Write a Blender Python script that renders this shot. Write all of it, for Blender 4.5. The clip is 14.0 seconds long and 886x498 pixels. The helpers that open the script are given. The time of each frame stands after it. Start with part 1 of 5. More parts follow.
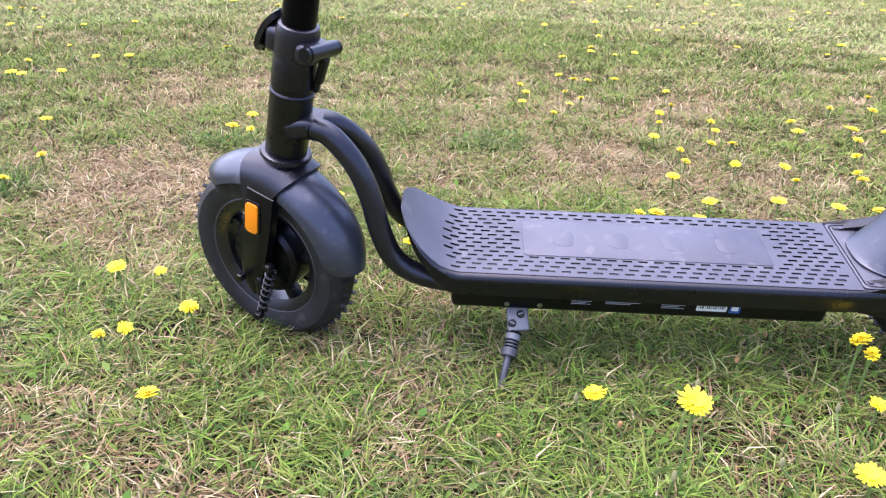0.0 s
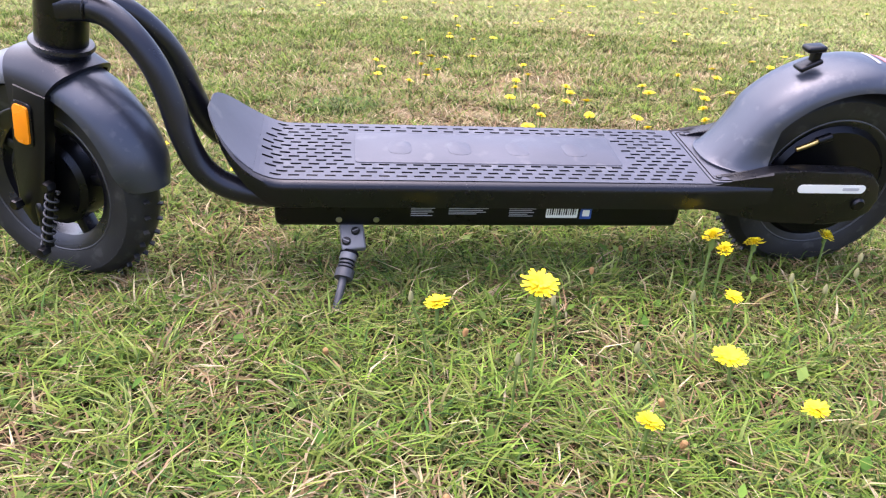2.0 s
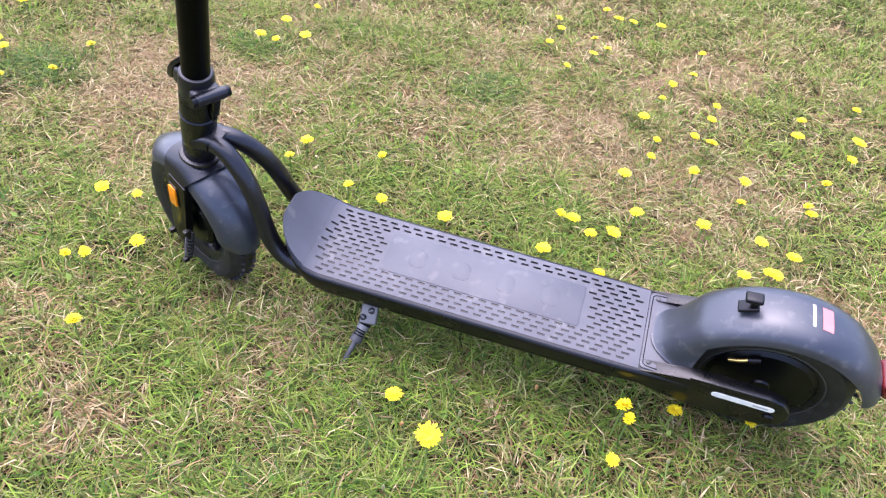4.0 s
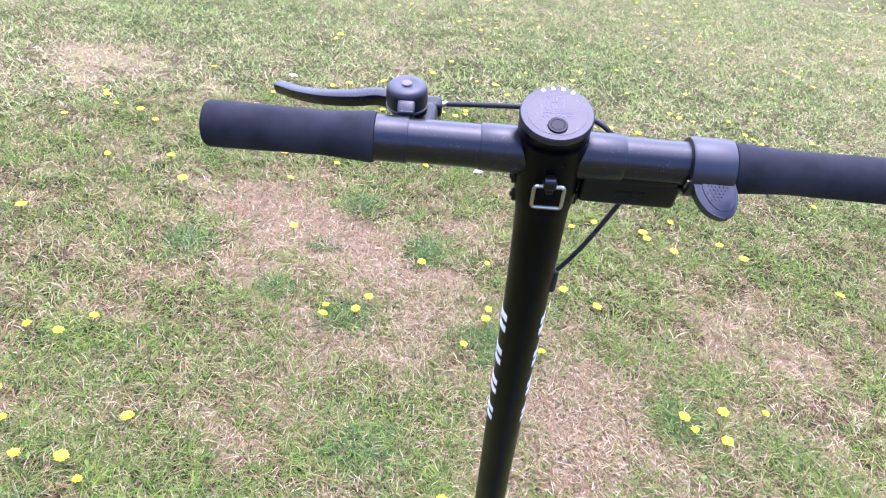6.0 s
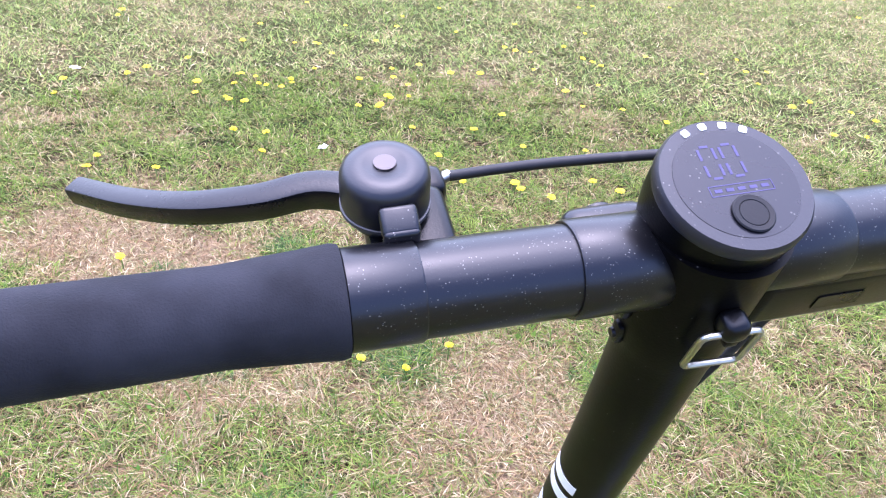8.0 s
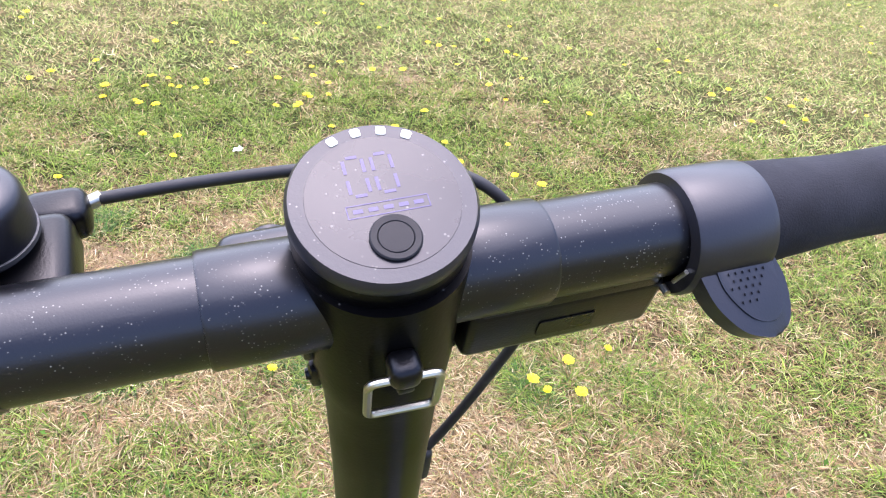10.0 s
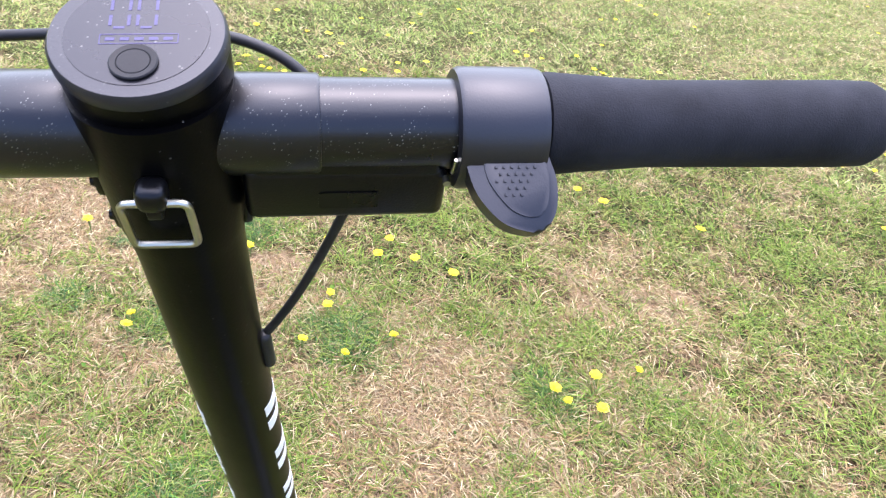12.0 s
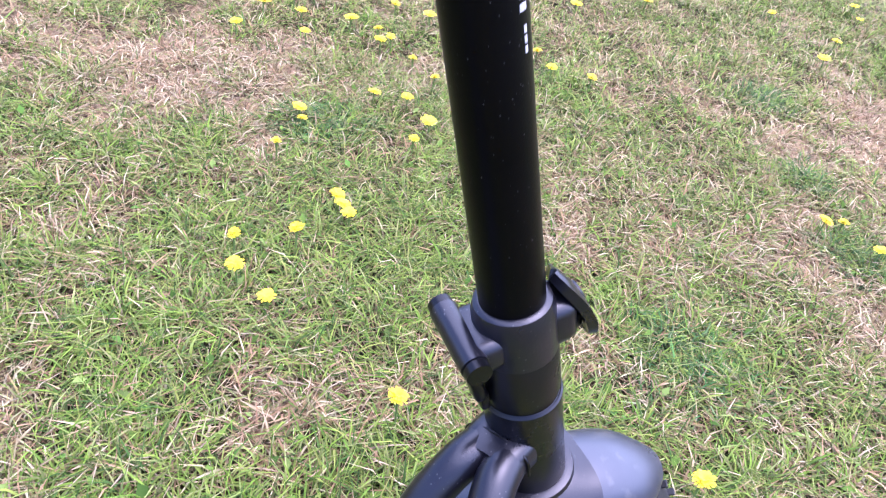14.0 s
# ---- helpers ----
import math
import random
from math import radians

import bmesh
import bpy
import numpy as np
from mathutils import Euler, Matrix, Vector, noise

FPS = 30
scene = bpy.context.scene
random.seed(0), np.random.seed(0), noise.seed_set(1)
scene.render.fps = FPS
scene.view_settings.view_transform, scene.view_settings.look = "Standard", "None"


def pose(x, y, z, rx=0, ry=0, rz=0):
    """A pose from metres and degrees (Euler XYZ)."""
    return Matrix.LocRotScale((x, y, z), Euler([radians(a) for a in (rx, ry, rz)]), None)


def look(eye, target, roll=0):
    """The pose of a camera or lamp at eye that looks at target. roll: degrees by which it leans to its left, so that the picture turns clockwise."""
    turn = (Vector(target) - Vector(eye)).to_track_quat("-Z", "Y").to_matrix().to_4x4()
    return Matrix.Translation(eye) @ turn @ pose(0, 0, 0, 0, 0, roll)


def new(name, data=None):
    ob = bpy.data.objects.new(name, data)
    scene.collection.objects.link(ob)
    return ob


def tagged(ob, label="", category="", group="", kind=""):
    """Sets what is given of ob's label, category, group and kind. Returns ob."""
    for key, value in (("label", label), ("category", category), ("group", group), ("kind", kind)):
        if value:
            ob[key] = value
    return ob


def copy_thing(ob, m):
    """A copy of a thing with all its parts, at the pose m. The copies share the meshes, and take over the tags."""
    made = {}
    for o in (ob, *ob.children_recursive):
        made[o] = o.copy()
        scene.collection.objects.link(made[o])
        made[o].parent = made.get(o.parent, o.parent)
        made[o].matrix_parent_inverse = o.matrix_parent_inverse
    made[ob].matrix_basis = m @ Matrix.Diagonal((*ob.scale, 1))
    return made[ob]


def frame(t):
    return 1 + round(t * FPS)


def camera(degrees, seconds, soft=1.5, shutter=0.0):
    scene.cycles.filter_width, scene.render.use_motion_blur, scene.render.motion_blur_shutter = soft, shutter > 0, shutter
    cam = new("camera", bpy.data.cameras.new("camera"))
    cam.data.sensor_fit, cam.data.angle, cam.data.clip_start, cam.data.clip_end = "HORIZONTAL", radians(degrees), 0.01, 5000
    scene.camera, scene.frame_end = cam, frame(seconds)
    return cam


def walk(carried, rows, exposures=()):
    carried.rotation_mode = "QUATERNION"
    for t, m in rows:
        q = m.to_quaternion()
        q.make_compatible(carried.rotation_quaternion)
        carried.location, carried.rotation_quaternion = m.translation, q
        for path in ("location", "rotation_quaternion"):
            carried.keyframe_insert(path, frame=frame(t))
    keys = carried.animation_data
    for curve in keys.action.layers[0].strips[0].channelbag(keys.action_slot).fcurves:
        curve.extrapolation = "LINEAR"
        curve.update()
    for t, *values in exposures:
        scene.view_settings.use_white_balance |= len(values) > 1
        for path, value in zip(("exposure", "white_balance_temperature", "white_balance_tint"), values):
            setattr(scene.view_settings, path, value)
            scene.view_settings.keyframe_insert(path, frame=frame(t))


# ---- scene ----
# ---- camera ----
cam = camera(62.72, 14.0, soft=1.2, shutter=0.06)
PATH = [
    (0, (0.265, -0.836, 0.539), (0.206, 0.948, -0.362), 1.3),
    (0.5, (0.257, -0.807, 0.391), (0.221, 1.059, -0.329), -1.3),
    (1, (0.271, -0.798, 0.373), (0.359, 1.018, -0.461), 2.0),
    (1.5, (0.29, -0.8, 0.378), (0.443, 1.016, -0.447), 2.2),
    (2, (0.331, -0.807, 0.376), (0.583, 1.003, -0.436), 2.7),
    (2.2, (0.348, -0.81, 0.376), (0.646, 0.993, -0.438), 2.6),
    (4.3, (0.646, -0.777, 0.972), (0.097, 0.556, -0.414), 6.4),
    (4.5, (0.683, -0.732, 1.026), (-0.035, 0.517, -0.361), 5.9),
    (5, (0.731, -0.643, 1.161), (-0.3, 0.431, -0.175), 5.9),
    (5.4, (0.737, -0.549, 1.237), (-0.62, 0.329, 0.058), 7.7),
    (5.7, (0.706, -0.508, 1.27), (-0.775, 0.25, 0.16), 7.5),
    (6, (0.597, -0.465, 1.277), (-0.886, 0.319, 0.188), 8.2),
    (6.5, (0.438, -0.434, 1.239), (-0.947, 0.446, 0.096), 7.5),
    (7, (0.351, -0.441, 1.226), (-0.95, 0.538, 0.065), 5.1),
    (7.5, (0.307, -0.425, 1.207), (-0.919, 0.611, 0.015), 4.4),
    (8, (0.309, -0.397, 1.206), (-0.872, 0.722, 0.044), 5.5),
    (10.3, (0.348, -0.294, 1.198), (-0.703, 0.947, 0.033), 6.2),
    (10.5, (0.353, -0.287, 1.198), (-0.667, 0.978, 0.031), 6.5),
    (11, (0.371, -0.264, 1.198), (-0.56, 1.065, 0.028), 7.1),
    (11.5, (0.385, -0.253, 1.197), (-0.485, 1.101, 0.01), 8.4),
    (12, (0.436, -0.253, 1.181), (-0.816, 0.799, 0.029), 8.7),
    (12.2, (0.47, -0.233, 1.165), (-0.92, 0.623, 0.009), 10.2),
    (12.5, (0.524, -0.155, 1.117), (-1.092, 0.27, 0.017), 12.4),
    (12.8, (0.534, -0.099, 1.057), (-1.139, -0.16, -0.038), 12.5),
    (13, (0.495, -0.083, 1.014), (-1.161, -0.359, -0.072), 10.9),
    (13.5, (0.398, -0.02, 0.852), (-1.131, -0.607, -0.296), 12.3),
    (14, (0.352, 0.063, 0.656), (-0.957, -0.826, -0.568), 10.6),
]
walk(cam, [(t, look(eye, target, roll)) for t, eye, target, roll in PATH],
     exposures=[(0, 2.66, 5900, 23), (1.0, 2.58, 6500, 19), (2.2, 2.68, 6300, 21), (4.6, 2.64, 6000, 18), (6.0, 2.82, 5350, 29), (8.2, 2.82, 5650, 22), (10.3, 2.82, 6250, 17), (11.7, 2.84, 5850, 19), (12.4, 2.86, 6500, 8), (13.1, 2.84, 5250, 29), (13.6, 2.82, 5250, 27), (14, 2.84, 5400, 31)])
GROUND_NORMAL = (-0.0092, 0.1774, 0.9841)  # in the scooter's own frame

# ---- sky and sun ----
world = bpy.data.worlds.new("sky")
scene.world = world
world.use_nodes = True
wn = world.node_tree
sky = wn.nodes.new("ShaderNodeTexSky")
sky.sky_type, sky.sun_disc = "NISHITA", False
sky.sun_elevation, sky.sun_rotation = radians(78), radians(305)
sky.air_density, sky.dust_density, sky.ozone_density = 1.0, 4.0, 1.0
wn.links.new(sky.outputs[0], wn.nodes["Background"].inputs[0])
wn.nodes["Background"].inputs[1].default_value = 0.085
sun_data = bpy.data.lights.new("sun", "SUN")
sun_data.energy, sun_data.angle, sun_data.color = 1.0, radians(115), (1.0, 0.97, 0.93)
sun = new("sun", sun_data)
sun.matrix_world = look((-1.6, 0.5, 4.0), (0, 0, 0))


# ---- materials ----
def principled(name):
    m = bpy.data.materials.new(name)
    m.use_nodes = True
    return m, m.node_tree, m.node_tree.nodes["Principled BSDF"]


def coords(nt, scale):
    tc = nt.nodes.new("ShaderNodeTexCoord")
    mp = nt.nodes.new("ShaderNodeMapping")
    mp.inputs["Scale"].default_value = (scale,) * 3
    nt.links.new(tc.outputs["Object"], mp.inputs[0])
    return mp.outputs[0]


def noise_tex(nt, scale, detail=4.0, rough=0.55):
    n = nt.nodes.new("ShaderNodeTexNoise")
    n.inputs["Scale"].default_value, n.inputs["Detail"].default_value, n.inputs["Roughness"].default_value = scale, detail, rough
    nt.links.new(coords(nt, 1.0), n.inputs["Vector"])
    return n.outputs["Fac"]


def ramp(nt, fac, stops):
    r = nt.nodes.new("ShaderNodeValToRGB")
    while len(r.color_ramp.elements) < len(stops):
        r.color_ramp.elements.new(0.5)
    for e, (p, c) in zip(r.color_ramp.elements, stops):
        e.position, e.color = p, (*c, 1)
    nt.links.new(fac, r.inputs[0])
    return r.outputs[0]


def bump(nt, bsdf, fac, strength, distance):
    b = nt.nodes.new("ShaderNodeBump")
    b.inputs["Strength"].default_value, b.inputs["Distance"].default_value = strength, distance
    nt.links.new(fac, b.inputs["Height"])
    nt.links.new(b.outputs[0], bsdf.inputs["Normal"])


def specks(nt, scale, size, amount):
    """Small separate grains of dust: a dot in some of the cells."""
    vor = nt.nodes.new("ShaderNodeTexVoronoi")
    vor.inputs["Scale"].default_value = scale
    nt.links.new(coords(nt, 1.0), vor.inputs["Vector"])
    dot = ramp(nt, vor.outputs["Distance"], [(size * 0.6, (amount,) * 3), (size, (0, 0, 0))])
    some = ramp(nt, noise_tex(nt, scale * 0.21, 4, 0.7), [(0.48, (0, 0, 0)), (0.60, (1, 1, 1))])
    mul = nt.nodes.new("ShaderNodeMix")
    mul.data_type, mul.blend_type = "RGBA", "MULTIPLY"
    mul.inputs["Factor"].default_value = 1.0
    nt.links.new(dot, mul.inputs["A"])
    nt.links.new(some, mul.inputs["B"])
    return mul.outputs["Result"]


def surface(name, dark, light, rough, metal=0.0, grain=600, wear=14, relief=0.15, depth=0.0004, spec=0.5, dust=None):
    """A painted or moulded surface: two tones by large wear, fine grain in the relief, specks of dust if asked."""
    m, nt, b = principled(name)
    col = ramp(nt, noise_tex(nt, wear, 6), [(0.35, dark), (0.7, light)])
    if dust:
        mix = nt.nodes.new("ShaderNodeMix")
        mix.data_type = "RGBA"
        kind, scale, level, amount = dust
        if kind == "specks":
            fac = specks(nt, scale, level, amount)
        else:
            fac = ramp(nt, noise_tex(nt, scale, 3, 0.5), [(level, (0, 0, 0)), (level + 0.10, (amount,) * 3)])
        nt.links.new(fac, mix.inputs["Factor"])
        nt.links.new(col, mix.inputs["A"])
        mix.inputs["B"].default_value = (0.32, 0.31, 0.30, 1)
        col = mix.outputs["Result"]
    nt.links.new(col, b.inputs["Base Color"])
    b.inputs["Metallic"].default_value = metal
    b.inputs["Specular IOR Level"].default_value = spec
    # bluish reflections: the sky's lavender cast put into the surface colour
    b.inputs["Specular Tint"].default_value = (0.82, 0.83, 1.0, 1)
    rr = nt.nodes.new("ShaderNodeMapRange")
    rr.inputs["To Min"].default_value, rr.inputs["To Max"].default_value = rough - 0.07, rough + 0.1
    nt.links.new(noise_tex(nt, wear * 2.3, 5), rr.inputs[0])
    nt.links.new(rr.outputs[0], b.inputs["Roughness"])
    bump(nt, b, noise_tex(nt, grain, 3), relief, depth)
    return m


PAINT = surface("black_powder_coat", (0.0016, 0.0016, 0.0022), (0.0032, 0.0031, 0.0042), 0.27, grain=900, relief=0.25, spec=0.48, dust=("specks", 260, 0.14, 0.25))
STEM = surface("black_satin_tube", (0.0008, 0.0008, 0.0010), (0.0014, 0.0014, 0.0018), 0.33, grain=900, relief=0.15, spec=0.10, dust=("specks", 300, 0.12, 0.22))
BARCOAT = surface("dusty_black_bar_coat", (0.0012, 0.0012, 0.0018), (0.0028, 0.0028, 0.0040), 0.29, grain=1400, relief=0.12, depth=0.0003, spec=0.58, dust=("specks", 850, 0.22, 0.5))
FRAMECOAT = surface("dusty_black_frame_coat", (0.0036, 0.0036, 0.0058), (0.0075, 0.0073, 0.0105), 0.28, grain=900, relief=0.25, spec=0.6, dust=("specks", 260, 0.15, 0.3))
PLASTIC = surface("black_moulded_plastic", (0.0012, 0.0012, 0.0016), (0.0026, 0.0026, 0.0034), 0.28, grain=1200, relief=0.2, spec=0.32)
FENDER = surface("dusty_black_plastic", (0.017, 0.020, 0.030), (0.032, 0.036, 0.051), 0.30, grain=1000, relief=0.2, spec=0.8, dust=("smudges", 70, 0.58, 0.08))
GLOSS = surface("glossy_black_plastic", (0.006, 0.006, 0.0105), (0.011, 0.011, 0.017), 0.26, grain=400, relief=0.05, spec=0.42, dust=("specks", 420, 0.17, 0.3))
RUBBER = surface("tyre_rubber", (0.010, 0.0098, 0.0102), (0.023, 0.0225, 0.023), 0.5, grain=500, relief=0.3, spec=0.4, dust=("smudges", 60, 0.60, 0.07))
MAT = surface("grey_rubber_mat", (0.046, 0.047, 0.062), (0.072, 0.073, 0.092), 0.45, grain=700, wear=9, relief=0.3, dust=("smudges", 45, 0.60, 0.11))
# near-black that paints shade into the mat slots; also black print, rings and grooves
SLOT = surface("black_and_slot_shade", (0.003, 0.003, 0.004), (0.006, 0.006, 0.007), 0.8, spec=0.1)
FOAM = surface("black_foam_grip", (0.004, 0.0045, 0.007), (0.016, 0.017, 0.024), 0.82, grain=1500, wear=40, relief=0.6, depth=0.0004, spec=0.35)
STEEL = surface("zinc_plated_steel", (0.35, 0.34, 0.31), (0.55, 0.54, 0.5), 0.3, metal=1.0, grain=300)
GREYMETAL = surface("grey_cast_metal", (0.05, 0.05, 0.055), (0.09, 0.09, 0.1), 0.45, metal=0.5)
BRACKET = surface("pale_grey_cast_metal", (0.10, 0.10, 0.112), (0.16, 0.16, 0.175), 0.45, metal=0.2)
BRASS = surface("brass", (0.55, 0.40, 0.15), (0.7, 0.5, 0.2), 0.3, metal=1.0)
DIMDISC = surface("pinkish_worn_disc", (0.10, 0.08, 0.085), (0.17, 0.14, 0.14), 0.5)
WHITE = surface("white_print", (0.72, 0.72, 0.72), (0.80, 0.80, 0.80), 0.5)
GREYPRINT = surface("grey_print", (0.34, 0.34, 0.38), (0.46, 0.46, 0.50), 0.6)
BLUEPRINT = surface("blue_sticker", (0.02, 0.06, 0.30), (0.03, 0.09, 0.38), 0.4)
REDPRINT = surface("faded_red_sticker", (0.42, 0.10, 0.12), (0.52, 0.20, 0.20), 0.5)
LAMPRED = surface("dark_red_lens", (0.10, 0.006, 0.008), (0.14, 0.01, 0.012), 0.2)
ORANGE = surface("orange_reflector", (0.76, 0.21, 0.003), (0.86, 0.28, 0.006), 0.25, grain=350, relief=0.5)
SEGMENT = surface("lit_violet_segment", (0.022, 0.018, 0.080), (0.030, 0.024, 0.10), 0.3, grain=400, relief=0.05, spec=0.45)
lit = SEGMENT.node_tree.nodes["Principled BSDF"]
lit.inputs["Emission Color"].default_value, lit.inputs["Emission Strength"].default_value = (0.20, 0.13, 1.0, 1), 0.007
DISPLAYRIM = surface("dusty_grey_display_rim", (0.009, 0.009, 0.013), (0.015, 0.015, 0.021), 0.36, grain=900, spec=0.5, dust=("specks", 520, 0.18, 0.4))
COLLAR = surface("satin_black_plastic", (0.0040, 0.0040, 0.0062), (0.0080, 0.0080, 0.0115), 0.36, grain=1200, relief=0.12, spec=0.65)
BUTTON = surface("black_button_rubber", (0.002, 0.002, 0.003), (0.004, 0.004, 0.005), 0.5, spec=0.3)


# ---- mesh tools ----
def finish(name, bm, material, smooth=35):
    bmesh.ops.recalc_face_normals(bm, faces=bm.faces)
    me = bpy.data.meshes.new(name)
    bm.to_mesh(me)
    bm.free()
    for p in me.polygons:
        p.use_smooth = True
    me.set_sharp_from_angle(angle=radians(smooth))
    me.materials.append(material)
    return me


def loft(rings, seg=48, m=Matrix()):
    """Round sections (x, y, z, radius) joined from first to last, closed at both ends."""
    bm = bmesh.new()
    v = [[bm.verts.new((x + r * math.cos(2 * math.pi * k / seg), y + r * math.sin(2 * math.pi * k / seg), z)) for k in range(seg)] for x, y, z, r in rings]
    for a, b in zip(v, v[1:]):
        for k in range(seg):
            bm.faces.new((a[k], a[(k + 1) % seg], b[(k + 1) % seg], b[k]))
    bm.faces.new(v[0][::-1])
    bm.faces.new(v[-1])
    return moved(bm, m)


def part(name, bm, material, parent, label="", smooth=35):
    ob = new(name, finish(name, bm, material, smooth))
    ob.parent = parent
    return tagged(ob, label)


def moved(bm, m):
    bmesh.ops.transform(bm, matrix=m, verts=bm.verts)
    return bm


def joined(*bms):
    out = bmesh.new()
    for bm in bms:
        me = bpy.data.meshes.new("tmp")
        bm.to_mesh(me)
        bm.free()
        out.from_mesh(me)
        bpy.data.meshes.remove(me)
    return out


def box(sx, sy, sz, r=0.002, seg=2, m=Matrix()):
    bm = bmesh.new()
    bmesh.ops.create_cube(bm, size=1, matrix=Matrix.Diagonal((sx, sy, sz, 1)))
    if r:
        bmesh.ops.bevel(bm, geom=bm.edges[:], offset=r, segments=seg, affect="EDGES", profile=0.5)
    return moved(bm, m)


def lathe(profile, seg=40, m=Matrix(), closed=False):
    """Profile of (radius, height) turned round z."""
    bm = bmesh.new()
    rings = []
    for r, z in profile:
        if r < 1e-6:
            rings.append([bm.verts.new((0, 0, z))])
        else:
            rings.append([bm.verts.new((r * math.cos(2 * math.pi * k / seg), r * math.sin(2 * math.pi * k / seg), z)) for k in range(seg)])
    pairs = list(zip(rings, rings[1:])) + ([(rings[-1], rings[0])] if closed else [])
    for a, b in pairs:
        for k in range(seg):
            q = [a[k % len(a)], a[(k + 1) % len(a)], b[(k + 1) % len(b)], b[k % len(b)]]
            q = list(dict.fromkeys(q))
            if len(q) > 2:
                bm.faces.new(q)
    return moved(bm, m)


def spline(points, n=8):
    """Catmull-Rom through the points."""
    p = [Vector(q) for q in points]
    p = [2 * p[0] - p[1]] + p + [2 * p[-1] - p[-2]]
    out = []
    for a, b, c, d in zip(p, p[1:], p[2:], p[3:]):
        for k in range(n):
            t = k / n
            out.append(0.5 * (2 * b + (c - a) * t + (2 * a - 5 * b + 4 * c - d) * t * t + (3 * b - 3 * c + d - a) * t ** 3))
    return out + [p[-2]]


def tube(points, radius, seg=16, n=8, flat=1.0, m=Matrix(), smooth=True):
    """A round bar along the points; radius is a number or a function of 0..1."""
    path = spline(points, n) if smooth else [Vector(q) for q in points]
    bm = bmesh.new()
    rings, side = [], None
    for k, p in enumerate(path):
        d = (path[min(k + 1, len(path) - 1)] - path[max(k - 1, 0)]).normalized()
        side = (side - d * side.dot(d)).normalized() if side else d.orthogonal().normalized()
        up = d.cross(side)
        r = radius(k / (len(path) - 1)) if callable(radius) else radius
        rings.append([bm.verts.new(p + r * (side * math.cos(2 * math.pi * j / seg) + flat * up * math.sin(2 * math.pi * j / seg))) for j in range(seg)])
    for a, b in zip(rings, rings[1:]):
        for j in range(seg):
            bm.faces.new((a[j], a[(j + 1) % seg], b[(j + 1) % seg], b[j]))
    bm.faces.new(rings[0][::-1])
    bm.faces.new(rings[-1])
    return moved(bm, m)


def ribbon(points, wide, high, n=6, m=Matrix()):
    """A bar of squared oval section along the points, upright in z; sizes are functions of 0..1."""
    path = spline(points, n)
    bm = bmesh.new()
    rings = []
    for k, p in enumerate(path):
        d = path[min(k + 1, len(path) - 1)] - path[max(k - 1, 0)]
        side = d.cross(Vector((0, 0, 1))).normalized()
        up = side.cross(d).normalized()
        u = k / (len(path) - 1)
        ring = []
        for j in range(16):
            c, s = math.cos(2 * math.pi * j / 16), math.sin(2 * math.pi * j / 16)
            ring.append(bm.verts.new(p + side * wide(u) * 0.5 * math.copysign(abs(c) ** 0.35, c) + up * high(u) * 0.5 * math.copysign(abs(s) ** 0.35, s)))
        rings.append(ring)
    for a, b in zip(rings, rings[1:]):
        for j in range(16):
            bm.faces.new((a[j], a[(j + 1) % 16], b[(j + 1) % 16], b[j]))
    bm.faces.new(rings[0][::-1])
    bm.faces.new(rings[-1])
    return moved(bm, m)


def sheet(rows, thick=0.0, closed_u=False):
    """A skin through rows of points, given a thickness below its normals."""
    bm = bmesh.new()
    v = [[bm.verts.new(p) for p in row] for row in rows]
    for a, b in zip(v, v[1:]):
        for k in range(len(a) - 1):
            bm.faces.new((a[k], a[k + 1], b[k + 1], b[k]))
    bmesh.ops.recalc_face_normals(bm, faces=bm.faces)
    if thick:
        bmesh.ops.solidify(bm, geom=bm.faces[:], thickness=thick)
    return bm


def plate(outline, z0, z1, r=0.0, m=Matrix()):
    """A flat slab over an outline in x and y."""
    bm = bmesh.new()
    low = [bm.verts.new((x, y, z0)) for x, y in outline]
    top = [bm.verts.new((x, y, z1)) for x, y in outline]
    n = len(outline)
    bm.faces.new(low[::-1])
    bm.faces.new(top)
    for k in range(n):
        bm.faces.new((low[k], low[(k + 1) % n], top[(k + 1) % n], top[k]))
    if r:
        rim = [e for e in bm.edges if abs(e.verts[0].co.z - e.verts[1].co.z) < 1e-7]
        bmesh.ops.bevel(bm, geom=rim, offset=r, segments=2, affect="EDGES", profile=0.5)
    return moved(bm, m)


def rounded(sx, sy, r, n=6):
    """The outline of a rectangle with round corners."""
    pts = []
    for cx, cy, a in ((sx / 2 - r, sy / 2 - r, 0), (r - sx / 2, sy / 2 - r, 90), (r - sx / 2, r - sy / 2, 180), (sx / 2 - r, r - sy / 2, 270)):
        pts += [(cx + r * math.cos(radians(a + 90 * k / n)), cy + r * math.sin(radians(a + 90 * k / n))) for k in range(n + 1)]
    return pts


def T(x, y, z):
    return Matrix.Translation((x, y, z))


def R(deg, axis):
    return Matrix.Rotation(radians(deg), 4, axis)

# ---- the scooter: its own frame has x to the rear, y to its right side, z up from the ground ----
LEAN = Vector(GROUND_NORMAL).rotation_difference(Vector((0, 0, 1))).to_matrix().to_4x4()
scooter = new("electric_scooter")
scooter.matrix_world = LEAN
tagged(scooter, "matt black folding electric scooter parked on its kickstand on dry grass", "scooter")

# The steering turns about a raked axis, with the bar swung to the right.
STEER = T(0.0255, 0.0081, 0.130) @ R(0.75, "X") @ R(11.3, "Y") @ R(-26.7, "Z")
RY = R(90, "X")  # turns a lathe from z to the wheel's axle


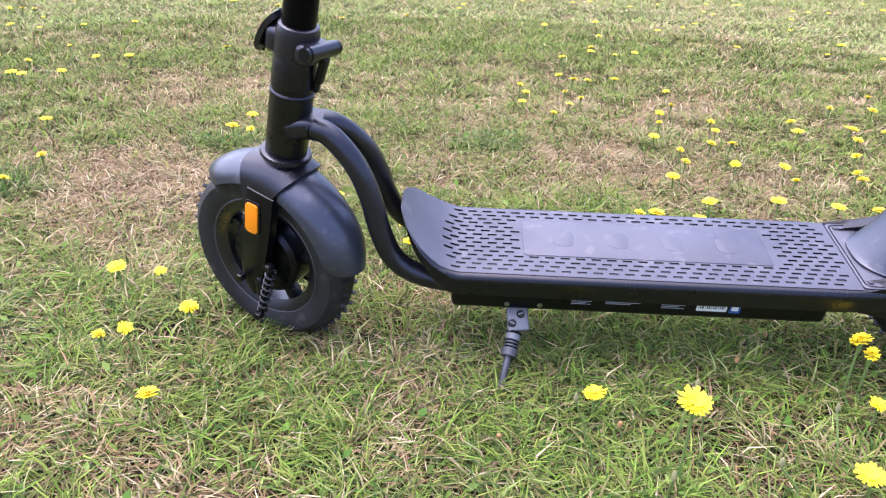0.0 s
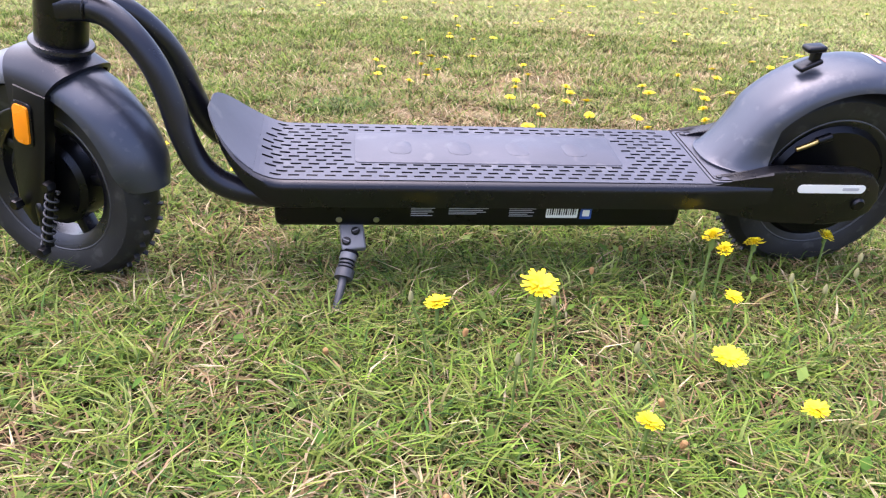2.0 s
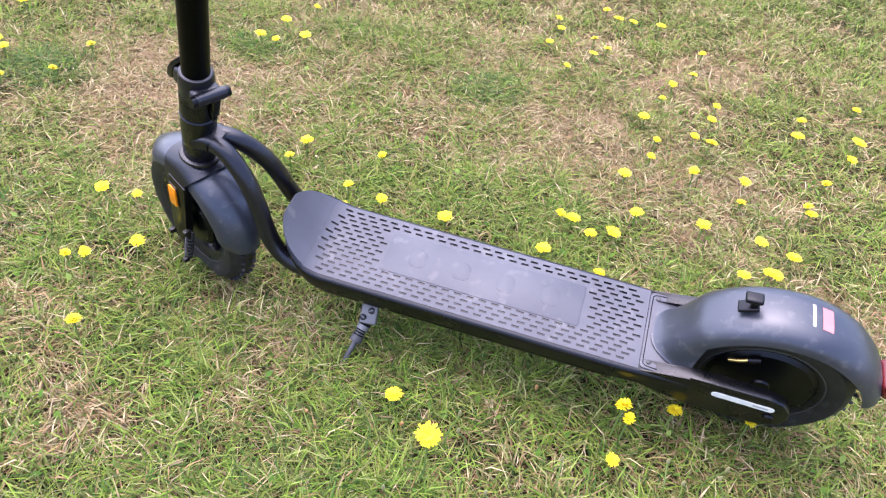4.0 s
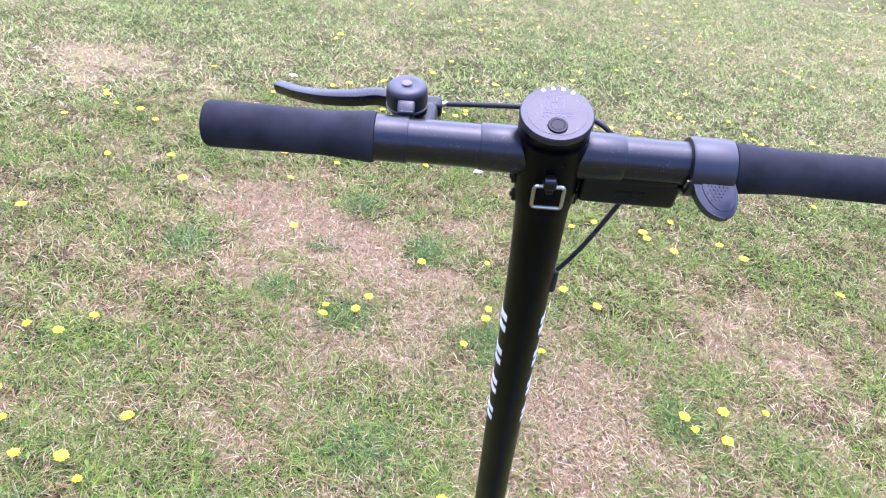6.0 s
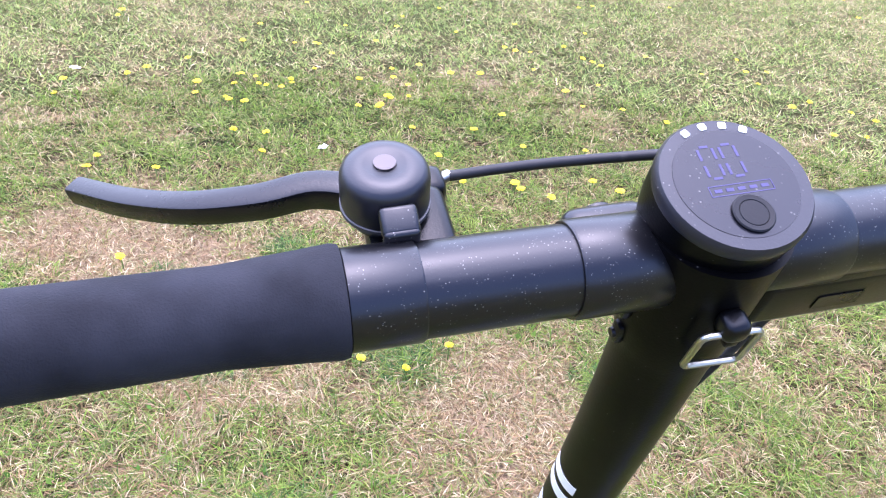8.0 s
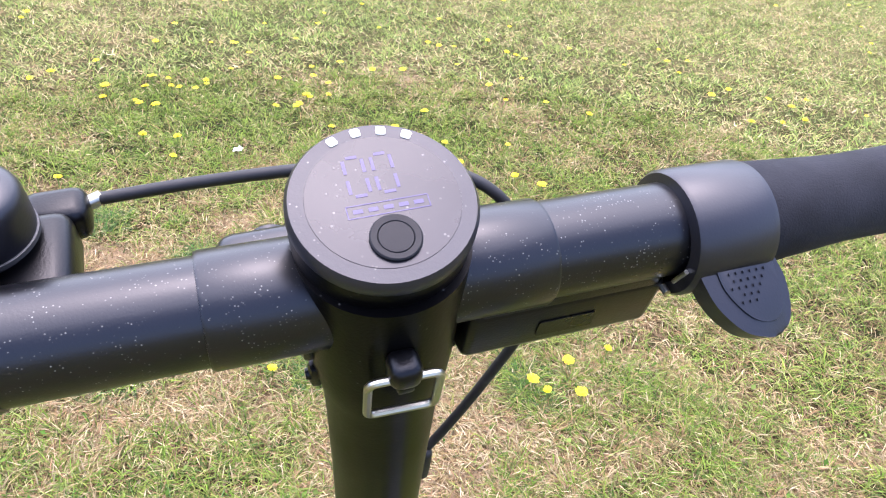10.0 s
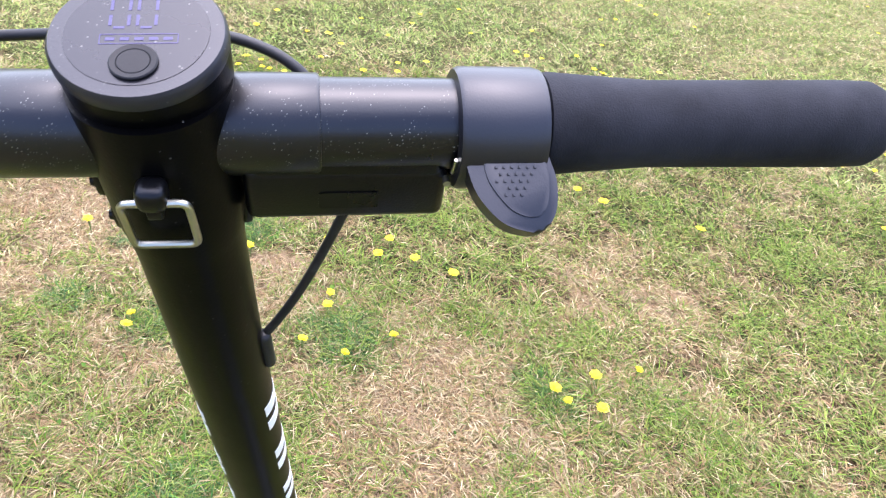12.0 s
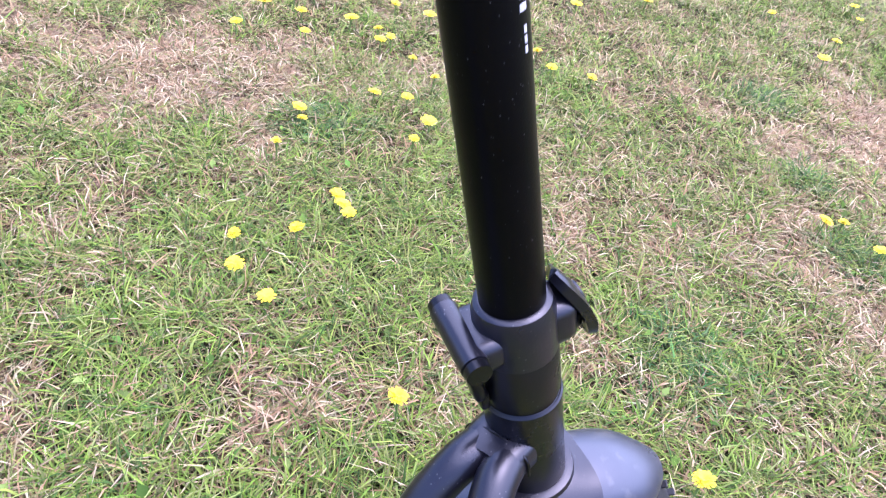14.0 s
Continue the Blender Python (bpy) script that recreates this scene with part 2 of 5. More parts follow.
def tyre_bm(radius, half, tread, seg=96):
    """A tyre round the y axis with treaded crown."""
    prof = [(radius - 0.040, -half * 0.72), (radius - 0.028, -half), (radius - 0.013, -half * 0.98), (radius - 0.004, -half * 0.7), (radius, -half * 0.3),
            (radius, half * 0.3), (radius - 0.004, half * 0.7), (radius - 0.013, half * 0.98), (radius - 0.028, half), (radius - 0.040, half * 0.72)]
    body = lathe(prof, seg, closed=True)
    bars = []
    for k in range(tread):
        a = 360 * k / tread
        for side in (-1, 1):
            bars.append(box(0.0024, half * 0.52, 0.0058, 0.0005, 1, R(a + side * 360 / tread / 4, "Z") @ T(radius - 0.0018, 0, side * half * 0.34) @ R(90, "X") @ R(90, "Z") @ R(side * 28, "Z") @ R(90, "Y")))
            bars.append(box(0.0040, 0.0052, half * 0.46, 0.0006, 1, R(a + side * 360 / tread / 4 + 2.0, "Z") @ T(radius - 0.0112, 0, side * half * 0.80) @ R(-side * 52, "Y")))
    return moved(body, RY), moved(joined(*bars), RY)


def wheel(name, at, parent_m, radius, motor):
    """A spoked or motor wheel: the rim carries tyre, hub and valve."""
    rim = part(name, moved(lathe([(radius - 0.042, -0.018), (radius - 0.036, -0.020), (radius - 0.036, -0.017), (radius - 0.046, -0.012), (radius - 0.048, 0),
                                  (radius - 0.046, 0.012), (radius - 0.036, 0.017), (radius - 0.036, 0.020), (radius - 0.042, 0.018), (radius - 0.052, 0.012), (radius - 0.053, 0), (radius - 0.052, -0.012)], 72, closed=True), parent_m @ T(*at) @ RY), FRAMECOAT, scooter)
    body, bars = tyre_bm(radius, 0.0245, 40)
    part("tyre", moved(body, parent_m @ T(*at)), RUBBER, rim, "treaded black rubber tyre")
    tagged(part("tread", moved(bars, parent_m @ T(*at)), RUBBER, rim), kind="stuff")
    hub_r = 0.0735 if motor else 0.050
    hub = part("hub", moved(lathe([(0, -0.026), (0.012, -0.026), (0.014, -0.023), (hub_r - 0.006, -0.021), (hub_r, -0.016), (hub_r, 0.016), (hub_r - 0.006, 0.021), (0.014, 0.023), (0.012, 0.026), (0, 0.026)], 56), parent_m @ T(*at) @ RY), PLASTIC, rim)
    for k in range(5):
        a = 72 * k + 20
        part("spoke", moved(box(radius - 0.05 - hub_r + 0.012, 0.013, 0.018, 0.003, 2, T((radius - 0.05 + hub_r) / 2, 0, 0)), parent_m @ T(*at) @ RY @ R(a, "Z")), PAINT, rim)
    for k in range(6):
        part("bolt", moved(lathe([(0, -0.0245), (0.003, -0.0245), (0.0035, -0.0225), (0.0035, -0.020)], 8, T(hub_r * 0.72, 0, 0)), parent_m @ T(*at) @ RY @ R(60 * k, "Z")), GREYMETAL, rim)
    for side in (-1, 1):
        part("rim_edge", moved(lathe([(radius - 0.0385, side * 0.0198), (radius - 0.0372, side * 0.0206), (radius - 0.0358, side * 0.0200), (radius - 0.0372, side * 0.0192)], 72, closed=True), parent_m @ T(*at) @ RY), GREYMETAL, rim, "thin grey ring along the edge of the rim")
    part("valve", moved(tube([(radius - 0.055, 0, -0.006), (radius - 0.070, 0.004, -0.016), (radius - 0.080, 0.008, -0.022)], 0.0028, 10), parent_m @ T(*at) @ RY @ R(300 if motor else 118, "Z")), BRASS, rim, "small brass tyre valve")
    return rim


FRONT = (-0.003, 0, -0.020)
wheel("front_wheel", FRONT, STEER, 0.1180, False)
wheel("rear_wheel", (0.892, 0, 0.127), Matrix(), 0.119, True)


def arc_shell(radius, half, a0, a1, lip, taper, n=30, k=14, thick=0.0025):
    """A mudguard round the y axis: angles from the front (-x) over the top; a rounded section with side skirts."""
    rows = []
    for i in range(n + 1):
        u = i / n
        a = radians(a0 + (a1 - a0) * u)
        w = half * taper(u)
        row = []
        for j in range(k + 1):
            v = j / k * 2 - 1
            y = w * math.sin(v * math.pi / 2)
            rr = radius - lip * (1 - math.cos(v * math.pi / 2) ** 0.9)
            row.append((-rr * math.cos(a), y, rr * math.sin(a)))
        rows.append(row)
    return sheet(rows, -thick)


def ease(u, ends=0.12):
    return min(1.0, 0.62 + 0.38 * math.sin(min(1, min(u, 1 - u) / ends) * math.pi / 2))


part("front_mudguard", moved(arc_shell(0.1310, 0.035, 38, 163, 0.026, ease), STEER @ T(FRONT[0] + 0.003, 0, FRONT[2] + 0.006)), FENDER, scooter, "dusty black plastic front mudguard")

# fork: crown, two legs with a trailing link and a coil spring on each side
FORK = STEER @ T(-0.006, 0, -0.006)
HALFW, SHOULDER, RIDGE = 0.0435, 0.084, 0.1450


def hood_row(u):
    """One section of the crown across the wheel, at u = -1 (front edge) to 1 (rear edge)."""
    row = []
    for k in range(25):
        v = k / 12 - 1
        s, c = math.sin(v * math.pi / 2), max(0.0, math.cos(v * math.pi / 2))
        x = u * (0.0155 + 0.0215 * c ** 0.8) - 0.003 * (1 - c)
        y = HALFW * math.copysign(abs(s) ** 0.62, s)
        z = SHOULDER + (RIDGE - SHOULDER) * c ** 0.55 - x * x / 0.27 * c
        neck = max(0.0, 1 - math.hypot(x - 0.002, y) / 0.040)
        row.append((FRONT[0] + x, y, FRONT[2] + z + 0.010 * neck ** 1.3))
    return row


hood = sheet([hood_row(k / 8 - 1) for k in range(17)], 0.0055)
fork = part("fork", moved(joined(hood, lathe([(0.0250, 0.124), (0.0300, 0.130), (0.0292, 0.1335), (0.0255, 0.1350), (0.0235, 0.1350)], 44)), STEER), FRAMECOAT, scooter, "black suspension fork with a broad hooded crown", 50)
for side in (-1, 1):
    blade = [(-0.018, 0.094), (0.021, 0.094), (0.0205, 0.045), (0.0185, 0.0), (0.0160, -0.030), (0.0115, -0.054), (0.007, -0.062), (0.001, -0.061), (-0.012, -0.048), (-0.0165, -0.034), (-0.0185, 0.0), (-0.0190, 0.045)]
    leg = part("leg", moved(plate(blade, -0.0065, 0.0065, 0.0035, T(0, side * 0.0385, 0) @ R(90, "X")), STEER), PLASTIC, fork)
    part("reflector_bezel", moved(plate(rounded(0.0225, 0.046, 0.005), -0.003, 0.0012, 0.001, T(0.0015, side * 0.0455, 0.063) @ R(-90, "X") @ R(0 if side > 0 else 180, "X") @ R(4, "Z")), FORK), PAINT, fork)
    part("link", moved(tube([(-0.006, side * 0.034, -0.040), (0.008, side * 0.036, -0.030), (0.018, side * 0.044, -0.030), (0.028, side * 0.044, -0.072)], 0.0065, 10, 5, 0.6), FORK), PLASTIC, fork)
    coil = [(0.0355 - 0.008 * u / 40 + 0.0062 * math.cos(u * 1.05), side * 0.046 + 0.0062 * math.sin(u * 1.05), 0.000 - 0.070 * u / 40) for u in range(41)]
    part("spring", moved(tube(coil, 0.0013, 8, 2), FORK), GREYMETAL, fork, "dark steel coil spring")
    part("damper_rod", moved(tube([(0.0355, side * 0.046, 0.010), (0.0275, side * 0.046, -0.078)], 0.0030, 12, 1, smooth=False), FORK), PLASTIC, fork)
    for x, z in ((0.0355, 0.008), (0.0275, -0.077), (-0.005, -0.031)):
        part("bolt", moved(lathe([(0, 0.006), (0.005, 0.006), (0.0062, 0.003), (0.0062, -0.003), (0, -0.003)], 6, T(x, side * 0.0505, z) @ R(-90 * side, "X")), FORK), PLASTIC, fork)
    part("axle_nut", moved(lathe([(0, 0.008), (0.006, 0.008), (0.0082, 0.005), (0.0082, -0.004), (0, -0.004)], 6, T(0.012, side * 0.034, -0.006) @ R(-90 * side, "X")), FORK), GREYMETAL, fork)
    part("side_reflector", moved(plate(rounded(0.0175, 0.040, 0.004), -0.0015, 0.0035, 0.001, T(0.0015, side * 0.0455, 0.063) @ R(-90, "X") @ R(0 if side > 0 else 180, "X") @ R(4, "Z")), FORK), ORANGE, fork, "orange plastic side reflector")

# head tube and folding joint
head = part("head_tube", moved(lathe([(0.0225, 0.108), (0.0242, 0.112), (0.0242, 0.2125), (0.0228, 0.2140), (0.0228, 0.2180), (0.0240, 0.2195), (0.0238, 0.250), (0.0215, 0.256), (0, 0.256)], 48), STEER), PAINT, scooter, "black head tube with a ring groove")
part("gap_ring", moved(lathe([(0.0238, 0.2095), (0.0249, 0.2110), (0.0249, 0.2125), (0.0238, 0.2138)], 48), STEER), PAINT, head)
clamp = part("folding_clamp", moved(joined(lathe([(0.0185, 0.248), (0.0235, 0.252), (0.0235, 0.270), (0.0232, 0.281), (0.0215, 0.287), (0.0192, 0.2885), (0.0182, 0.2885)], 48),
                                           box(0.024, 0.030, 0.030, 0.008, 4, T(-0.022, 0, 0.264)), box(0.022, 0.040, 0.022, 0.007, 4, T(0.022, -0.002, 0.266))), STEER), FRAMECOAT, scooter, "folding clamp below the stem")
part("hinge_barrel", moved(tube([(0.0316, -0.024, 0.2728), (0.0330, 0.019, 0.2690)], 0.0083, 20, 1, smooth=False), STEER), FRAMECOAT, clamp)
part("barrel_cap", moved(tube([(0.0330, 0.0195, 0.2690), (0.0332, 0.025, 0.2686)], 0.0074, 20, 1, smooth=False), STEER), PLASTIC, clamp)
part("barrel_cap", moved(tube([(0.0316, -0.0245, 0.2728), (0.0315, -0.030, 0.2733)], 0.0074, 20, 1, smooth=False), STEER), PLASTIC, clamp)
part("safety_lever", moved(joined(box(0.008, 0.012, 0.034, 0.003, 3, T(0.031, 0.006, 0.246) @ R(8, "Y")), box(0.006, 0.009, 0.014, 0.002, 2, T(0.027, 0.006, 0.226))), STEER), PLASTIC, clamp)
part("lever_pivot", moved(joined(tube([(-0.028, 0, 0.268), (-0.0405, 0, 0.270)], 0.0085, 16, 1, smooth=False), box(0.014, 0.010, 0.014, 0.003, 3, T(-0.034, 0, 0.254))), STEER), FRAMECOAT, clamp)
knob_rows = []
for i in range(15):
    u = i / 14 * 2 - 1
    w = 0.0135 * max(0.0, 1 - abs(u) ** 3.2) ** 0.5 + 0.002
    knob_rows.append([(-0.0375 - 0.0100 * u - 0.0055 * (1 - u * u) + 0.0025 * v * v, w * v, 0.267 - 0.027 * u) for v in (-1, -0.6, -0.2, 0.2, 0.6, 1)])
part("clamp_lever", moved(sheet(knob_rows, 0.006), STEER), FRAMECOAT, clamp, "black paddle of the clamp lever")

# stem, head and display
stem = part("stem", loft([(0, 0, 0.28, 0.0182), (0, 0, 0.50, 0.0182), (0, 0, 0.82, 0.0182), (0, 0, 0.850, 0.0183), (-0.0006, 0, 0.885, 0.0186), (-0.0014, 0, 0.912, 0.0190), (-0.0022, 0, 0.928, 0.0194), (-0.0030, 0, 0.936, 0.0204), (-0.0040, 0, 0.943, 0.0217), (-0.0050, 0, 0.952, 0.0225), (-0.0065, 0, 0.975, 0.0235), (-0.0072, 0, 0.994, 0.0240)], 56, STEER), STEM, scooter, "long black tubular stem with a flared head")
DISPLAY = STEER @ T(-0.0095, 0, 1.0005) @ R(8, "Y")
disp = part("display", moved(lathe([(0.0236, 0.0040), (0.0246, 0.0044), (0.0248, 0.0052), (0.0247, 0.0082), (0.0238, 0.0095), (0, 0.0095)], 64), DISPLAY), DISPLAYRIM, scooter, "round black display on the stem head, switched on")
part("display_skirt", moved(lathe([(0.0226, -0.016), (0.0238, -0.009), (0.0243, -0.002), (0.0243, 0.0046), (0.0230, 0.0050)], 64), DISPLAY), STEM, disp)
part("display_glass", moved(lathe([(0.0199, 0.0094), (0.0198, 0.00965), (0, 0.00965)], 56), DISPLAY), GLOSS, disp, "glossy dark display glass with dust")
part("power_button", moved(lathe([(0.0066, 0.0095), (0.0066, 0.0104), (0.0062, 0.0107), (0.0047, 0.0106), (0.0045, 0.0104), (0.0043, 0.0106), (0, 0.0106)], 40, T(0.0118, 0.0, 0)), DISPLAY), BUTTON, disp, "round rubber power button")
for k in range(4):
    part("logo_mark", moved(plate(rounded(0.0026, 0.0026, 0.0006, 3), 0.0093, 0.0098, 0, R(-30 + 18 * k, "Z") @ T(-0.0218, 0, 0)), DISPLAY), WHITE, disp, "white printed mark")
for d in (0, 1):  # two digits, both zero
    for dx, dy, sx, sy in ((-0.0125, 0, 0.0009, 0.0030), (-0.0005, 0, 0.0009, 0.0030), (-0.0096, -0.0025, 0.0042, 0.0009), (-0.0096, 0.0025, 0.0042, 0.0009), (-0.0034, -0.0025, 0.0042, 0.0009), (-0.0034, 0.0025, 0.0042, 0.0009)):
        part("digit_segment", moved(box(sx, sy, 0.00018, 0, 1, T(dx - 0.0015, dy - 0.0052 + 0.0074 * d, 0.00966)), DISPLAY), SEGMENT, disp)
for k in range(5):
    part("charge_bar", moved(box(0.0012, 0.0025, 0.00018, 0, 1, T(0.0025, -0.0072 + 0.0039 * k, 0.00966)), DISPLAY), SEGMENT, disp)
for sx, sy, dx, dy in ((0.0003, 0.021, 0.0007, 0.0006), (0.0003, 0.021, 0.0043, 0.0006), (0.0036, 0.0003, 0.0025, -0.0099), (0.0036, 0.0003, 0.0025, 0.0111)):
    part("charge_frame", moved(box(sx, sy, 0.00018, 0, 1, T(dx, dy, 0.00966)), DISPLAY), SEGMENT, disp)

# handlebar across the head
BAR = STEER @ T(-0.0073, 0, 0.9767) @ R(-2.1, "X")


def bar_lathe(profile, seg=40):
    """Profile of (radius, y) turned round the bar."""
    return moved(lathe(profile, seg), BAR @ R(-90, "X"))


bar = part("handlebar", bar_lathe([(0, -0.234), (0.0142, -0.234), (0.0152, -0.12), (0.0152, 0.12), (0.0142, 0.250), (0, 0.250)]), BARCOAT, scooter, "dusty black handlebar")
for side in (-1, 1):
    part("sleeve", bar_lathe([(0.0152, side * 0.014), (0.0165, side * 0.016), (0.0165, side * 0.0480), (0.0160, side * 0.0490), (0.0152, side * 0.0491)]), BARCOAT, bar)
    y0, y1 = (0.1215, 0.237) if side < 0 else (0.1245, 0.254)
    ys = [y0 + (y1 - y0) * u for u in (-0.012, -0.008, 0.012, 0.105, 0.30, 0.61, 0.88, 0.965, 0.992, 1.0, 1.0)]
    rs = [0.0150, 0.0172, 0.0177, 0.0168, 0.0153, 0.0157, 0.0161, 0.0158, 0.0143, 0.012, 0]
    part("grip", bar_lathe([(r, side * y) for r, y in zip(rs, ys)], 48), FOAM, bar, "black foam grip")

# throttle with its thumb paddle
throttle = part("throttle", moved(lathe([(0.0156, 0.0925), (0.0196, 0.0930), (0.0205, 0.0945), (0.0205, 0.1195), (0.0199, 0.1218), (0.0168, 0.1225)], 48), BAR @ T(0.0010, 0, -0.0010) @ R(-90, "X")), COLLAR, scooter, "black thumb throttle beside the right grip")
out, up = Vector((0.88, 0, -0.475)), Vector((0.475, 0, 0.88))
PAD = BAR @ Matrix(((0, out.x, up.x, 0.0185), (-1, 0, 0, 0.1085), (0, out.z, up.z, 0.0030), (0, 0, 0, 1)))
paddle = [(0.015, -0.012), (0.0140, 0.003), (0.0108, 0.013), (0.004, 0.0215), (-0.003, 0.0248), (-0.010, 0.0252), (-0.0148, 0.0190), (-0.0160, 0.0090), (-0.0140, 0.0005), (-0.0125, -0.012)]
smoothed = [(p.x, p.y) for p in spline([(x, y, 0) for x, y in paddle[1:-1]], 4)]
pad = part("paddle", moved(plate(paddle[:1] + smoothed + paddle[-1:], -0.0075, 0.0, 0.0012), PAD), COLLAR, throttle)
inlay = [(0.0085, 0.0010), (0.0068, 0.0090), (0.0012, 0.0170), (-0.0040, 0.0202), (-0.0095, 0.0202), (-0.0124, 0.0150), (-0.0130, 0.0065), (-0.0110, 0.0000), (-0.0020, -0.0015)]
part("pad_inlay", moved(plate([(p.x, p.y) for p in spline([(x, y, 0) for x, y in inlay + inlay[:1]], 4)][:-1], -0.0002, 0.0006, 0.0002), PAD), COLLAR, pad)
dots = [box(0.0008, 0.0008, 0.0006, 0, 1, T(-0.0100 + 0.0026 * i + 0.0013 * (j % 2), 0.0018 + 0.0023 * j, 0.0009)) for i in range(6) for j in range(6) if abs(-0.0022 - (-0.0100 + 0.0026 * i)) < 0.0095 - 0.0013 * j]
tagged(part("pad_dots", moved(joined(*dots), PAD), COLLAR, pad), kind="stuff")
part("collar_clip", moved(tube([(0.0155, 0.0920, -0.0075), (0.0178, 0.0920, 0.0005)], 0.0008, 8, 1, smooth=False), BAR), STEEL, throttle)
part("clip_screw", moved(lathe([(0, 0), (0.0013, 0), (0.0013, 0.003), (0, 0.003)], 10, T(0.0140, 0.0905, -0.0115) @ R(90, "Y")), BAR), STEEL, throttle)

# control box under the bar, with the cable that runs back into the stem
ctrl = part("control_box", moved(joined(box(0.027, 0.068, 0.024, 0.0035, 3, T(0.001, 0.0575, -0.0195)), box(0.0262, 0.064, 0.016, 0.003, 3, T(0.001, 0.0575, -0.009))), BAR), PLASTIC, scooter, "black control box under the handlebar")
part("box_label", moved(plate(rounded(0.020, 0.0075, 0.001, 3), 0, 0.0003, 0, T(0.0147, 0.058, -0.021) @ R(90, "Y") @ R(90, "Z")), BAR), PLASTIC, ctrl)
part("cable", moved(tube([(-0.010, 0.062, 0.945), (-0.008, 0.053, 0.922), (-0.005, 0.040, 0.893), (-0.002, 0.028, 0.872), (0.001, 0.016, 0.856)], 0.0020, 12), STEER), RUBBER, scooter, "black control cable")
part("cable_grommet", moved(box(0.007, 0.006, 0.026, 0.0026, 3, T(0.001, 0.0192, 0.850)), STEER), RUBBER, scooter, "rubber cable grommet on the stem")
for side in (-1, 1):  # screw bosses beside the head
    for y, z in ((0.0228, 0.957), (0.0212, 0.940)):
        part("stem_screw", moved(joined(box(0.006, 0.005, 0.011, 0.002, 2, T(-0.003, side * y, z)), lathe([(0, 0.0025), (0.0018, 0.0025), (0.0022, 0.0012), (0.0022, -0.003)], 12, T(-0.003, side * (y + 0.001), z) @ R(-90 * side, "X"))), STEER), PLASTIC, scooter)

# folding hook ring at the back of the head


def loop_tube(corners, r, bend=0.003, n=5):
    """A closed ring of round wire with bent corners."""
    pts = []
    c = [Vector(p) for p in corners]
    for a, b, e in zip([c[-1]] + c[:-1], c, c[1:] + [c[0]]):
        p, q = b + (a - b).normalized() * bend, b + (e - b).normalized() * bend
        pts += [p.lerp(b, k / n).lerp(b.lerp(q, k / n), k / n) for k in range(n + 1)]
    return tube(pts + [pts[0]], r, 10, 1, smooth=False)


HOOK = STEER @ T(0.0215, -0.0010, 0.961)
part("hook_ring", moved(loop_tube([(0.0, -0.0100, 0.0105), (0.0015, 0.0100, 0.0114), (0.0005, 0.0100, -0.0090), (-0.001, -0.0100, -0.0099)], 0.00130), HOOK), STEEL, scooter, "steel wire folding hook")
part("hook_boss", moved(joined(box(0.010, 0.0095, 0.0095, 0.0035, 4, T(-0.001, 0, 0.0130)), box(0.008, 0.005, 0.004, 0.001, 2, T(-0.001, 0, 0.0075))), HOOK), PLASTIC, scooter)

# brake lever, its bracket, and the bell
lever_path = [(-0.026, -0.094, 0.974), (-0.046, -0.106, 0.9800), (-0.055, -0.122, 0.9795), (-0.056, -0.142, 0.9762), (-0.062, -0.165, 0.971), (-0.075, -0.187, 0.9635), (-0.092, -0.208, 0.956)]
lev = part("brake_lever", ribbon(lever_path, lambda u: 0.0120 - 0.0035 * u, lambda u: 0.0112 - 0.0030 * u, 6, STEER), PAINT, scooter, "black metal brake lever")
part("lever_bracket", moved(joined(box(0.032, 0.024, 0.018, 0.005, 3, T(-0.034, -0.092, 0.974)), box(0.014, 0.018, 0.013, 0.004, 3, T(-0.056, -0.086, 0.972))), STEER), PLASTIC, lev)
part("bracket_band", bar_lathe([(0.0152, -0.1205), (0.0160, -0.120), (0.0161, -0.0985), (0.0157, -0.0978), (0.0152, -0.0977)]), BARCOAT, lev)
part("cable_adjuster", moved(tube([(-0.0585, -0.080, 0.972), (-0.061, -0.074, 0.972)], 0.0023, 12, 1, smooth=False), STEER), STEEL, lev, "bright cable adjuster")
part("brake_cable", moved(tube([(-0.0605, -0.076, 0.972), (-0.059, -0.048, 0.974), (-0.053, -0.018, 0.979), (-0.046, 0.012, 0.983), (-0.038, 0.032, 0.982), (-0.030, 0.045, 0.976), (-0.022, 0.054, 0.962), (-0.012, 0.058, 0.955)], 0.0020, 12), STEER), RUBBER, scooter, "black brake cable looping round the stem head")
BELL = STEER @ T(-0.040, -0.1015, 0.9805) @ R(-4, "Y")
bell = part("bell", moved(lathe([(0, 0.0), (0.0120, 0.0), (0.0126, 0.0040), (0.0134, 0.0056), (0.0144, 0.0062), (0.0146, 0.0075), (0.0146, 0.0155), (0.0144, 0.0175), (0.0137, 0.0194), (0.0122, 0.0208), (0.0100, 0.0215), (0.0070, 0.0219), (0.0066, 0.0217), (0, 0.0218)], 44), BELL), COLLAR, scooter, "small round black bell clamped to the bar")
part("bell_band", moved(lathe([(0.0138, 0.0042), (0.0149, 0.0046), (0.0149, 0.0060), (0.0138, 0.0064)], 44, closed=True), BELL), GREYMETAL, bell, "worn grey band round the bell")
part("bell_disc", moved(lathe([(0.0036, 0.0219), (0.0036, 0.0223), (0, 0.0224)], 24), BELL), DIMDISC, bell, "pale worn disc on the bell")
